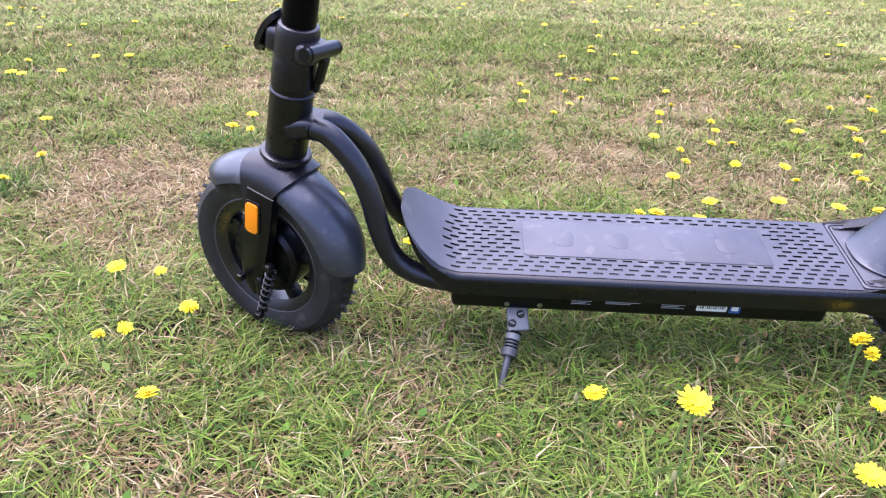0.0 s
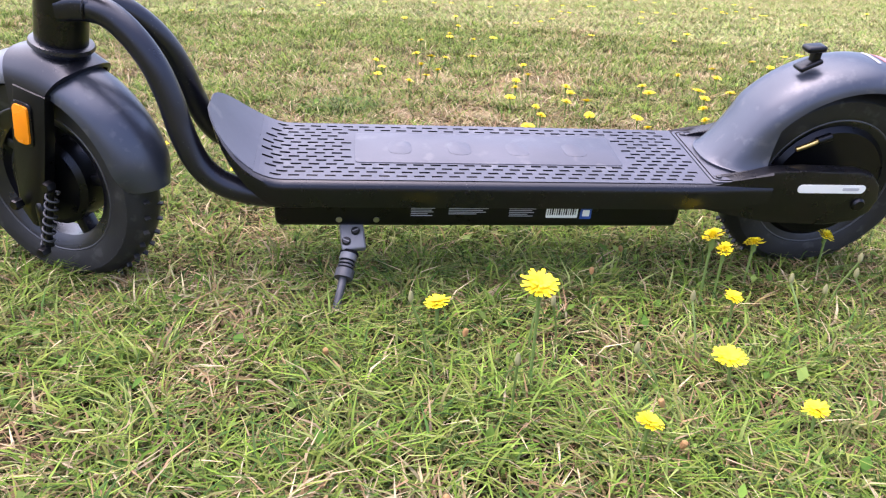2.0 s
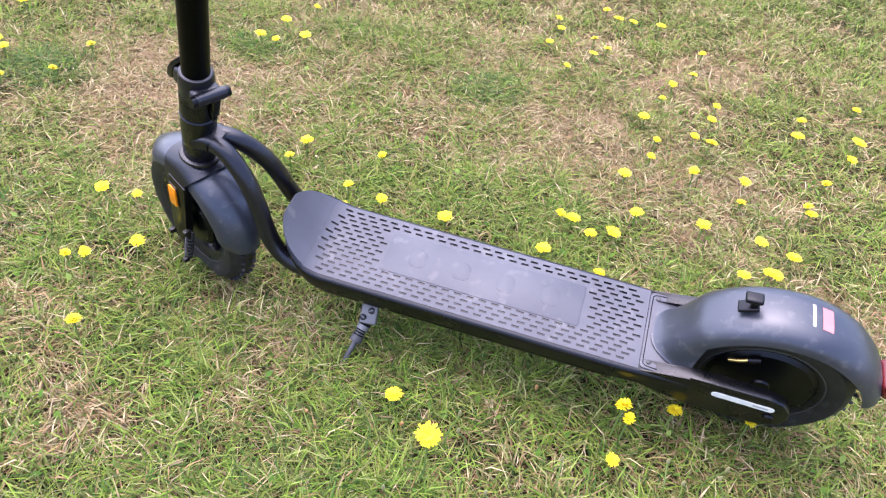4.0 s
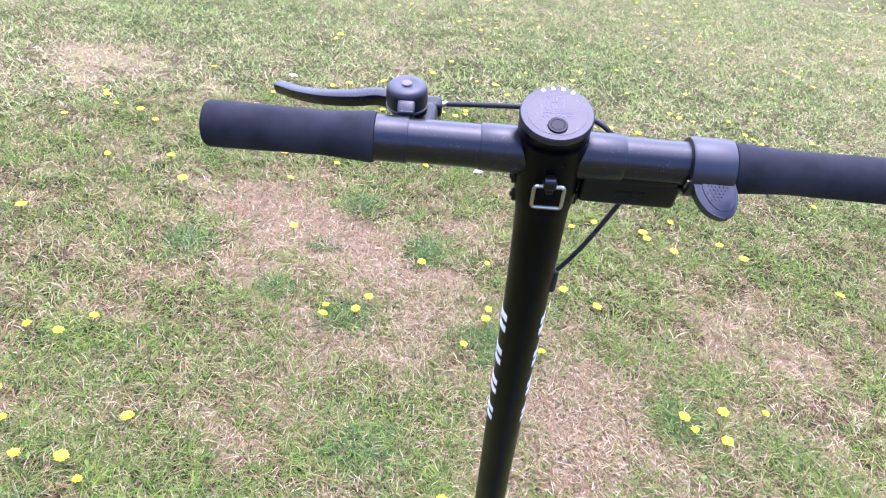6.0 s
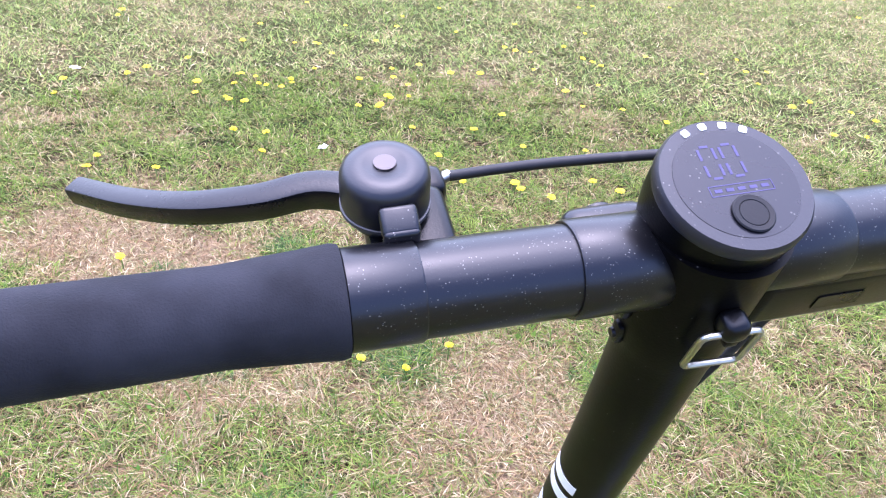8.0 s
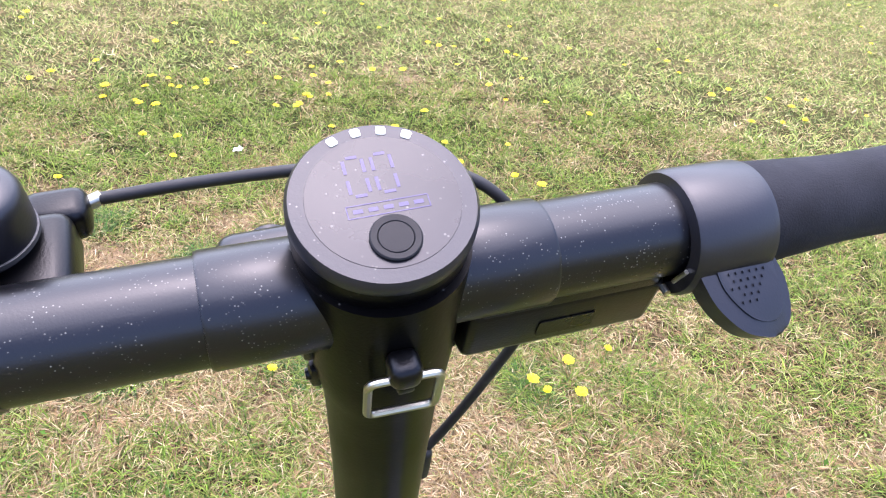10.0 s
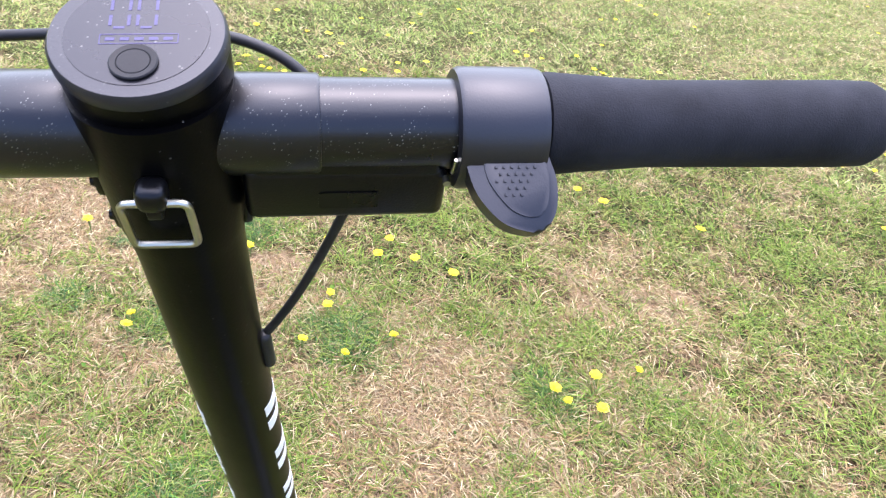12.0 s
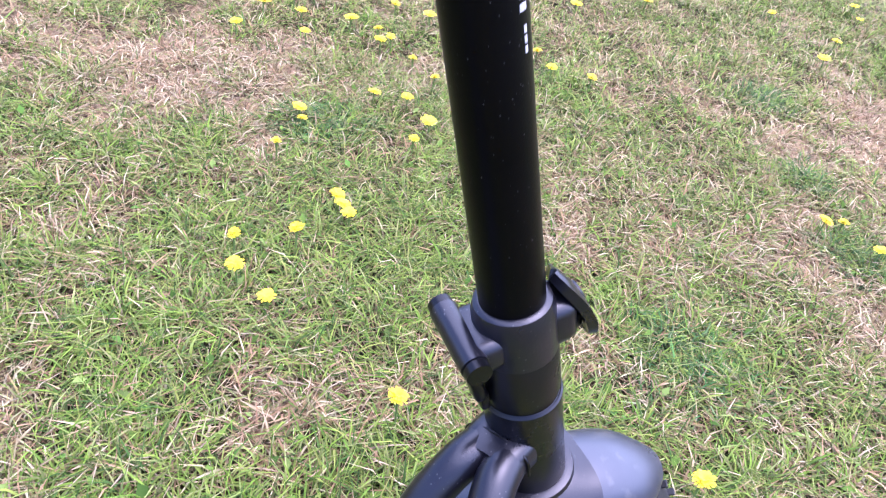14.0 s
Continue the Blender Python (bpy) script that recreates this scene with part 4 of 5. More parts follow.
def ground_material():
    m, nt, b = principled("lawn_soil_and_thatch")
    at = nt.nodes.new("ShaderNodeAttribute")
    at.attribute_name = "dry"
    mixed = nt.nodes.new("ShaderNodeMath")
    mixed.operation = "MULTIPLY_ADD"
    nt.links.new(noise_tex(nt, 55, 6, 0.7), mixed.inputs[0])
    mixed.inputs[1].default_value = 0.9
    nt.links.new(at.outputs["Fac"], mixed.inputs[2])
    col = ramp(nt, mixed.outputs[0], [(0.50, (0.020, 0.021, 0.008)), (0.80, (0.048, 0.038, 0.017)), (0.95, (0.17, 0.115, 0.066)), (1.0, (0.33, 0.23, 0.15))])
    fine = ramp(nt, noise_tex(nt, 240, 4, 0.7), [(0.3, (0.45, 0.45, 0.45)), (0.7, (1.25, 1.25, 1.25))])
    mul = nt.nodes.new("ShaderNodeMix")
    mul.data_type, mul.blend_type = "RGBA", "MULTIPLY"
    mul.inputs["Factor"].default_value = 1.0
    closed = nt.nodes.new("ShaderNodeAttribute")
    closed.attribute_name = "sward"
    turf = nt.nodes.new("ShaderNodeMix")
    turf.data_type = "RGBA"
    nt.links.new(closed.outputs["Fac"], turf.inputs["Factor"])
    nt.links.new(col, turf.inputs["A"])
    nt.links.new(ramp(nt, mixed.outputs[0], [(0.45, (0.085, 0.105, 0.028)), (0.80, (0.135, 0.135, 0.050)), (1.0, (0.23, 0.185, 0.10))]), turf.inputs["B"])
    nt.links.new(turf.outputs["Result"], mul.inputs["A"])
    nt.links.new(fine, mul.inputs["B"])
    nt.links.new(mul.outputs["Result"], b.inputs["Base Color"])
    b.inputs["Roughness"].default_value = 0.95
    b.inputs["Specular IOR Level"].default_value = 0.1
    bump(nt, b, noise_tex(nt, 130, 5, 0.7), 1.0, 0.012)
    return m


def spread(n, near, far):
    """Even grid close by that widens to the horizon."""
    a = np.linspace(-1, 1, n)
    return np.sign(a) * (near * np.abs(a) + far * np.abs(a) ** 9)


gx, gy = np.meshgrid(spread(241, 7.0, 900) - 0.3, spread(241, 7.0, 900) + 0.3, indexing="ij")
gz = swell(gx, gy) * np.exp(-((gx ** 2 + gy ** 2) / 400))
gn = gx.shape[0]
idx = np.arange(gn * gn).reshape(gn, gn)
quads = np.stack([idx[:-1, :-1], idx[1:, :-1], idx[1:, 1:], idx[:-1, 1:]], -1).reshape(-1, 4)
gme = bpy.data.meshes.new("ground")
gme.from_pydata(np.stack([gx, gy, gz], -1).reshape(-1, 3).tolist(), [], quads.tolist())
gme.attributes.new("dry", "FLOAT", "POINT").data.foreach_set("value", dryness(gx, gy).ravel().astype(np.float32))
gme.attributes.new("sward", "FLOAT", "POINT").data.foreach_set("value", np.clip(np.maximum.reduce([(np.hypot(gx, gy) - 1.8) / 3.0, (-2.7 - gy) / 0.8 + 0.5, (-1.6 + 0.9 * gx - gy) / 0.8 + 0.5]), 0, 1).ravel().astype(np.float32))
gme.polygons.foreach_set("use_smooth", [True] * len(gme.polygons))
gme.materials.append(ground_material())
tagged(new("ground", gme), "sun-dried lawn soil and thatch", "ground", kind="structure")


# ---- grass ----
def blade_material(name, low, high, rough=0.7, trans=0.10):
    m, nt, b = principled(name)
    at = nt.nodes.new("ShaderNodeAttribute")
    at.attribute_name = "tint"
    geo = nt.nodes.new("ShaderNodeNewGeometry")
    hsv = nt.nodes.new("ShaderNodeHueSaturation")
    val = nt.nodes.new("ShaderNodeMapRange")
    val.inputs["To Min"].default_value, val.inputs["To Max"].default_value = low, high
    nt.links.new(geo.outputs["Random Per Island"], val.inputs[0])
    nt.links.new(val.outputs[0], hsv.inputs["Value"])
    nt.links.new(at.outputs["Color"], hsv.inputs["Color"])
    nt.links.new(hsv.outputs[0], b.inputs["Base Color"])
    b.inputs["Roughness"].default_value = rough
    b.inputs["Specular IOR Level"].default_value = 0.06
    tr = nt.nodes.new("ShaderNodeBsdfTranslucent")
    nt.links.new(hsv.outputs[0], tr.inputs["Color"])
    mx = nt.nodes.new("ShaderNodeMixShader")
    mx.inputs[0].default_value = trans
    nt.links.new(b.outputs[0], mx.inputs[1])
    nt.links.new(tr.outputs[0], mx.inputs[2])
    nt.links.new(mx.outputs[0], nt.nodes["Material Output"].inputs[0])
    return m


BLADE = blade_material("grass_blades", 0.62, 1.28)
SWARD = blade_material("grass_sward", 0.75, 1.25)
rng = np.random.default_rng(7)
FRESH = np.array([(0.105, 0.200, 0.025), (0.165, 0.270, 0.034), (0.046, 0.108, 0.024), (0.21, 0.28, 0.050)])
STRAW = np.array([(0.46, 0.34, 0.215), (0.56, 0.45, 0.30), (0.35, 0.21, 0.125), (0.30, 0.20, 0.105)])


def blades(name, label, spots, length, width, flat_share, segs=2, fresh=None, lift=1.0, pale=0.0, material=BLADE, dark=0.6):
    """Curved tapering blades as one mesh, coloured by the lawn's dryness, with shade painted in at the roots; spots
    carry x, y and the way each leans.
    """
    n = len(spots)
    x, y, out, mood = spots.T
    dry = np.clip(dryness(x, y) + mood, 0, 1)
    straw = rng.random(n) < np.clip(0.29 + (dry - 0.30) * 1.30, 0.05, 0.93)
    pick = rng.integers(0, 4, n)
    tint = np.where(straw[:, None], STRAW[pick], FRESH[pick]) * (0.8 + 0.4 * rng.random((n, 1)))
    if fresh is not None:
        straw = rng.random(n) < 0.08
        tint = np.where(straw[:, None], STRAW[pick], fresh[pick]) * (0.75 + 0.5 * rng.random((n, 1)))
    # zone brightness: far blades tinted lighter in place of light coming through them
    tint = (tint * (1 - pale) + np.array((0.28, 0.31, 0.14)) * pale) * lift
    blend = rng.random((n, 1)) ** 3 * 0.4
    tint = tint * (1 - blend) + np.where(straw[:, None], FRESH[pick], STRAW[pick]) * blend
    h = length * (0.40 + 0.85 * rng.random(n)) * (1.12 - 0.42 * dry)
    lay = 2 * np.pi * 1.7 * fbm(x, y, 7.0, 57, 2)
    az = np.where(rng.random(n) < 0.4, lay + rng.normal(0, 0.7, n), rng.random(n) * 2 * np.pi)
    az = np.where(np.isnan(out), az, out + rng.normal(0, 0.5, n))
    lying = rng.random(n) < flat_share + 0.22 * straw
    pitch = np.where(lying, 0.12 + 0.35 * rng.random(n), 0.65 + 0.85 * rng.random(n))
    w = width * (0.6 + 0.8 * rng.random(n))
    d = np.stack([np.cos(az), np.sin(az)], -1)
    s = np.stack([-np.sin(az + rng.normal(0, 0.5, n)), np.cos(az)], -1)
    base = np.stack([x, y, swell(x, y) - 0.002 + np.where(lying, 0.012 * rng.random(n), 0)], -1)
    rows = []
    for k in range(segs):
        t = k / segs
        p = pitch * (1 - 0.55 * t)
        q = base + np.concatenate([d * (h * t * np.cos(p))[:, None], (h * t * np.sin(p))[:, None]], 1)
        o = np.concatenate([s * (0.5 * w * (1 - 0.35 * t))[:, None], np.zeros((n, 1))], 1)
        rows += [q - o, q + o]
    p = pitch * 0.45
    rows.append(base + np.concatenate([d * (h * np.cos(p))[:, None], (h * np.sin(p))[:, None]], 1))
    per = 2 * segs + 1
    # brown dead bases, darkened further to paint the shade between the blades
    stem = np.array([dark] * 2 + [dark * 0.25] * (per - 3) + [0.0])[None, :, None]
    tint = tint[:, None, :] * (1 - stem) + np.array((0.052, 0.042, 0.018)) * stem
    co = np.stack(rows, 1).reshape(-1, 3)
    first = np.arange(n)[:, None] * per
    shape = [(2 * k, 2 * k + 1, 2 * k + 3, 2 * k + 2) for k in range(segs - 1)] + [(per - 3, per - 2, per - 1)]
    loops = np.concatenate([first + np.array(f) for f in shape], 1).ravel()
    sizes = np.tile([len(f) for f in shape], n)
    me = bpy.data.meshes.new(name)
    me.vertices.add(len(co))
    me.vertices.foreach_set("co", co.astype(np.float32).ravel())
    me.loops.add(len(loops))
    me.loops.foreach_set("vertex_index", loops.astype(np.int32))
    me.polygons.add(len(sizes))
    me.polygons.foreach_set("loop_start", np.r_[0, np.cumsum(sizes)[:-1]].astype(np.int32))
    me.update(calc_edges=True)
    col = me.attributes.new("tint", "FLOAT_COLOR", "POINT")
    col.data.foreach_set("color", np.concatenate([tint, np.ones((n, per, 1))], 2).astype(np.float32).ravel())
    me.materials.append(material)
    return tagged(new(name, me), label, "grass", kind="stuff")


def scatter(n, r0, r1, cx=0.1, cy=-0.1, keep=None):
    r = np.sqrt(rng.random(n) * (r1 ** 2 - r0 ** 2) + r0 ** 2)
    a = rng.random(n) * 2 * np.pi
    p = np.stack([cx + r * np.cos(a), cy + r * np.sin(a)], -1)
    return p if keep is None else p[keep(p[:, 0], p[:, 1])]


def seen(x, y):
    """Ground that lies ahead of the walk; the rest of the lawn stays thin."""
    ragged = 1.4 * (fbm(x, y, 1.3, 71, 4) - 0.5)
    return (y > -2.9 + ragged) & (y > -1.6 + 0.9 * x + ragged)


def tufted(p, share, size, each=22):
    """Draws part of the points together into small tufts whose blades lean outwards."""
    n = len(p)
    hub = p[rng.integers(0, n, max(1, n // each))]
    girth = rng.uniform(0.6, 1.6, len(hub))
    pick = rng.random(n) < share
    which = rng.integers(0, len(hub), pick.sum())
    off = rng.normal(0, size, (pick.sum(), 2)) * girth[which][:, None]
    q = np.c_[p, np.full(n, np.nan), np.zeros(n)]
    q[pick, 3] = rng.normal(0.02, 0.27, len(hub))[which]
    q[pick, :2] = hub[which] + off
    q[pick, 2] = np.arctan2(off[:, 1], off[:, 0])
    return q


def loose(p):
    return np.c_[p, np.full(len(p), np.nan), np.zeros(len(p))]


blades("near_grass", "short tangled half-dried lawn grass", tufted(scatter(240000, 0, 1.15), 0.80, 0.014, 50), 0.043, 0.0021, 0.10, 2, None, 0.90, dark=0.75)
THATCH = np.array([(0.24, 0.14, 0.07), (0.34, 0.23, 0.125), (0.16, 0.088, 0.045), (0.42, 0.32, 0.18)])
blades("thatch", "brown dead grass litter lying under the lawn", tufted(scatter(150000, 0, 1.9), 0.5, 0.02), 0.036, 0.0020, 1.0, 1, THATCH, 0.85)
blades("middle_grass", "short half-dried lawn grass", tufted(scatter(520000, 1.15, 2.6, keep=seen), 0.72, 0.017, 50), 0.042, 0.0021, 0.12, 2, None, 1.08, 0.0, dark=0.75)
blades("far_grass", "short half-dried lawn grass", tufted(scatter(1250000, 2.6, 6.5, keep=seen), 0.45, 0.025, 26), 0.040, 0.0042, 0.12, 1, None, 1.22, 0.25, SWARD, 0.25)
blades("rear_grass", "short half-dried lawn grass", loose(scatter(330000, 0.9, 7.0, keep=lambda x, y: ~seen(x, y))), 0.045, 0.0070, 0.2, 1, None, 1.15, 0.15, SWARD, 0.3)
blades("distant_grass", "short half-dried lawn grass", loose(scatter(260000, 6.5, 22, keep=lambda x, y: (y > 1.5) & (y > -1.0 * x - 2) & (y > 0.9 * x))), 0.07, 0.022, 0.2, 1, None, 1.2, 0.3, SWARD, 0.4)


def leaves(name, label, xy, size):
    """Small broad weed leaves, each a cupped four-sided blade with a pointed tip."""
    n = len(xy)
    x, y = xy[:, 0], xy[:, 1]
    az, tilt, L = rng.random(n) * 2 * np.pi, 0.25 + 0.7 * rng.random(n), size * (0.5 + rng.random(n))
    d = np.stack([np.cos(az) * np.cos(tilt), np.sin(az) * np.cos(tilt), np.sin(tilt)], -1)
    sd = np.stack([-np.sin(az), np.cos(az), 0 * az], -1)
    base = np.stack([x, y, swell(x, y) + 0.004 + 0.012 * rng.random(n)], -1)
    w = (L * (0.22 + 0.15 * rng.random(n)))[:, None]
    L = L[:, None]
    up = np.array([0, 0, 1.0])
    rows = [base, base + d * L * 0.45 - sd * w + up * L * 0.12, base + d * L * 0.5 + up * L * 0.02, base + d * L * 0.45 + sd * w + up * L * 0.12, base + d * L]
    co = np.stack(rows, 1).reshape(-1, 3)
    first = np.arange(n)[:, None] * 5
    loops = np.concatenate([first + np.array(f) for f in ((0, 2, 1), (0, 3, 2), (1, 2, 4), (2, 3, 4))], 1).ravel()
    me = bpy.data.meshes.new(name)
    me.vertices.add(len(co))
    me.vertices.foreach_set("co", co.astype(np.float32).ravel())
    me.loops.add(len(loops))
    me.loops.foreach_set("vertex_index", loops.astype(np.int32))
    me.polygons.add(4 * n)
    me.polygons.foreach_set("loop_start", np.arange(0, 12 * n, 3, dtype=np.int32))
    me.update(calc_edges=True)
    tint = np.array([(0.07, 0.14, 0.025), (0.10, 0.17, 0.03), (0.14, 0.20, 0.05)])[rng.integers(0, 3, n)] * (0.8 + 0.4 * rng.random((n, 1)))
    me.attributes.new("tint", "FLOAT_COLOR", "POINT").data.foreach_set("color", np.repeat(np.c_[tint, np.ones(n)], 5, 0).astype(np.float32).ravel())
    me.materials.append(BLADE)
    return tagged(new(name, me), label, "weeds", kind="stuff")


weed_xy = scatter(9000, 0, 1.3)
weed_xy = weed_xy[rng.random(len(weed_xy)) < np.clip(1.1 - 1.6 * dryness(weed_xy[:, 0], weed_xy[:, 1]), 0.05, 1)]
leaves("weed_leaves", "small broad clover and weed leaves among the grass", weed_xy[::2], 0.012)
tuft_xy = np.concatenate([np.array((px, py)) + rng.normal(0, 0.34 * r, (int(90000 * r * r * w), 2)) for px, py, r, w in GREEN if w > 0.75])
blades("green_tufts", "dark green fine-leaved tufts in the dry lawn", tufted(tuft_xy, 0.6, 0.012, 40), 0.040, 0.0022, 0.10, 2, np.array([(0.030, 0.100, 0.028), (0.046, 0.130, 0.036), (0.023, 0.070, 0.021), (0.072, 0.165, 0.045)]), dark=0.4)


# ---- flowers ----
PETAL = surface("yellow_petal", (0.78, 0.62, 0.003), (0.88, 0.74, 0.006), 0.7, grain=900)
CENTRE = surface("deep_yellow_florets", (0.76, 0.50, 0.003), (0.84, 0.58, 0.006), 0.8, grain=1500, relief=0.6)
STALK = surface("green_stalk", (0.10, 0.16, 0.03), (0.16, 0.22, 0.06), 0.6)


def flower(height, size, seed, facing=None):
    """A composite flower: bent stalk, two rings of toothed petals, a tight middle."""
    rnd = random.Random(seed)
    bend = Vector((rnd.uniform(-1, 1), rnd.uniform(-1, 1), 0)) * height * 0.07
    tilt = Matrix.Rotation(rnd.uniform(-0.25, 0.25), 4, "X") @ Matrix.Rotation(rnd.uniform(-0.25, 0.25), 4, "Y")
    if facing is not None:
        bend, tilt = Vector((0, 0, 0)), Matrix.Rotation(facing, 4, "X")
    root = new("yellow_flower")
    top = Vector((0, 0, height)) + bend
    part("stalk", tube([(0, 0, -0.004), bend * 0.3 + Vector((0, 0, height * 0.5)), top], lambda u: 0.0013 + 0.0006 * u ** 4, 6, 3), STALK, root)
    petals = bmesh.new()
    for ring, (n, ln, up) in enumerate(((21, 1.0, 0.20), (19, 0.80, 0.46), (13, 0.55, 0.85))):
        for k in range(n):
            a = 2 * math.pi * (k + 0.5 * ring) / n + rnd.uniform(-0.09, 0.09)
            L = size * 0.5 * ln * rnd.uniform(0.85, 1.1)
            w = size * 0.092
            u = up + rnd.uniform(-0.12, 0.12)
            d, s = Vector((math.cos(a), math.sin(a), 0)), Vector((-math.sin(a), math.cos(a), 0))
            z = Vector((0, 0, 1))
            c = z * (0.0008 * ring)
            pts = [c - s * w * 0.3, c + s * w * 0.3, c + d * L * 0.55 + s * w * 0.55 + z * L * u * 0.6, c + d * L + s * w * 0.45 + z * L * u * 0.75, c + d * L - s * w * 0.45 + z * L * u * 0.75, c + d * L * 0.55 - s * w * 0.55 + z * L * u * 0.6]
            vv = [petals.verts.new(p) for p in pts]
            petals.faces.new((vv[0], vv[1], vv[2], vv[5]))
            petals.faces.new((vv[5], vv[2], vv[3], vv[4]))
    m = Matrix.Translation(top) @ tilt
    part("petals", moved(petals, m), PETAL, root, "bright yellow toothed petals")
    part("flower_centre", lathe([(size * 0.13, 0.0005), (size * 0.12, size * 0.06), (size * 0.07, size * 0.10), (0, size * 0.11)], 10, m), CENTRE, root)
    part("calyx", lathe([(0, -0.006), (0.0022, -0.005), (0.0030, -0.001), (size * 0.16, 0.0012)], 8, m), STALK, root)
    return tagged(root, "yellow hawkbit flower on a thin green stalk in the lawn", "flower", "yellow flowers in the lawn")


def bud(height, seed):
    """A closed bud on a stalk."""
    rnd = random.Random(seed)
    top = Vector((rnd.uniform(-0.02, 0.02), rnd.uniform(-0.02, 0.02), height))
    root = new("flower_bud")
    part("stalk", tube([(0, 0, -0.004), (top.x * 0.2, top.y * 0.2, height * 0.5), top], 0.0011, 6, 3), STALK, root)
    part("bud_head", lathe([(0, -0.002), (0.0020, 0.001), (0.0026, 0.004), (0.0020, 0.008), (0.0010, 0.0105), (0, 0.011)], 9, Matrix.Translation(top)), BUD, root, "closed grey-green bud")
    return tagged(root, "closed grey-green flower bud on a thin stalk", "flower bud", "buds in the lawn")


BUD = surface("grey_green_bud", (0.17, 0.17, 0.07), (0.32, 0.29, 0.15), 0.8)
kinds = [flower(h, z, k) for k, (h, z) in enumerate(((0.042, 0.025), (0.034, 0.021), (0.055, 0.027), (0.030, 0.018)))] + [flower(0.106, 0.034, 4, 0.3)]
rnd = random.Random(5)


def height_at(x, y):
    return float(swell(np.array([x]), np.array([y]))[0])


HEADS = (0.042, 0.034, 0.055, 0.030, 0.106)


def plant(x, y, kind, scale=1.0, high=0.0, turn=None):
    """A copy of one of the stock flowers, turned at random and grown to the height asked."""
    ob = copy_thing(kinds[kind], T(x, y, height_at(x, y)) @ R(rnd.uniform(0, 360) if turn is None else turn, "Z"))
    ob.scale = (scale, scale, (high - height_at(x, y)) / HEADS[kind] if high else scale)


# where they stand and how high: x, y, height
BESIDE_RIGHT = [(-0.220, 0.048, 0.044), (0.955, 0.177, 0.036), (0.965, 0.308, 0.036), (0.948, 0.307, 0.036), (0.901, 0.282, 0.036), (0.654, 0.187, 0.036), (0.944, 0.408, 0.026), (0.993, 0.372, 0.036), (0.037, 0.333, 0.044), (0.702, 0.383, 0.036), (0.550, 0.209, 0.036), (0.830, 0.399, 0.036), (0.624, 0.286, 0.036), (0.666, 0.314, 0.036), (0.587, 0.311, 0.044), (0.564, 0.326, 0.036), (0.366, 0.224, 0.036), (0.898, 0.507, 0.036), (0.179, 0.182, 0.036), (1.035, 0.527, 0.036), (0.241, 0.229, 0.036), (0.804, 0.567, 0.044), (0.668, 0.510, 0.036), (1.028, 0.536, 0.044), (0.166, 0.241, 0.036), (-0.173, 0.075, 0.026), (0.405, 1.060, 0.026), (0.712, 0.600, 0.036), (0.913, 0.590, 0.036), (0.831, 0.701, 0.044), (0.191, 0.359, 0.036), (0.420, 1.162, 0.026)]
BESIDE_RIGHT_FARTHER = [(0.800, 0.727, 0.036), (0.024, 0.286, 0.036), (1.073, 0.639, 0.044), (0.718, 0.669, 0.036), (-0.222, 0.718, 0.036), (-0.166, 0.774, 0.036), (0.685, 0.761, 0.036), (-0.148, 0.284, 0.036), (-0.262, 0.716, 0.044), (1.147, 0.783, 0.036), (0.718, 0.868, 0.036), (-0.214, 0.939, 0.036), (0.838, 0.819, 0.036), (1.029, 0.832, 0.036), (-0.248, 0.832, 0.036), (0.846, 0.891, 0.036), (0.472, 0.927, 0.036), (1.238, 0.847, 0.036), (1.171, 0.877, 0.036), (0.739, 0.953, 0.036), (1.043, 0.910, 0.036), (0.521, 1.049, 0.027), (0.555, 1.070, 0.036), (0.515, 1.095, 0.044), (1.302, 1.043, 0.036), (1.179, 1.011, 0.044), (0.782, 1.029, 0.036), (0.680, 1.295, 0.036), (0.603, 1.294, 0.031), (0.557, 1.285, 0.036), (0.404, 1.200, 0.036), (0.523, 1.322, 0.036)]
BESIDE_RIGHT_FARTHEST = [(0.802, 1.168, 0.036), (1.348, 1.173, 0.036), (0.670, 1.687, 0.036), (1.556, 1.219, 0.036), (0.678, 1.756, 0.036), (1.544, 1.314, 0.036), (0.559, 1.581, 0.036), (0.741, 1.632, 0.036), (0.817, 1.682, 0.036), (0.737, 1.973, 0.036), (1.609, 1.922, 0.036), (0.554, 2.184, 0.036), (-0.269, 2.204, 0.036), (0.771, 2.284, 0.036), (-0.015, 2.319, 0.036), (2.357, 2.358, 0.036), (2.191, 2.769, 0.036), (3.110, 2.990, 0.036)]
AHEAD = [(-0.571, 0.486, 0.044), (-0.740, 0.405, 0.036), (-0.778, 0.435, 0.036), (-0.872, 0.073, 0.036), (-0.921, 0.126, 0.036), (-0.918, 0.003, 0.032), (-1.042, 0.338, 0.036), (-0.713, 0.764, 0.031), (-0.664, 0.300, 0.036), (-0.573, 0.359, 0.044), (-0.804, 0.699, 0.036), (-0.865, 0.624, 0.036), (-0.911, 0.687, 0.036), (-0.984, 0.531, 0.036), (-0.799, 1.413, 0.036), (-1.326, 0.015, 0.036), (-0.900, 1.198, 0.036), (-1.127, 0.805, 0.036), (-1.121, 0.924, 0.036), (-1.124, 1.022, 0.036), (-1.637, 0.592, 0.036), (-1.065, 1.310, 0.036), (-0.989, 1.147, 0.036), (-1.023, 1.155, 0.038), (-1.304, 1.069, 0.036), (-1.806, 0.577, 0.044), (-1.731, 0.656, 0.044), (-1.353, 0.969, 0.036), (-0.890, 1.386, 0.036), (-1.633, 0.076, 0.036), (-1.830, 0.096, 0.036), (-0.555, 1.589, 0.036)]
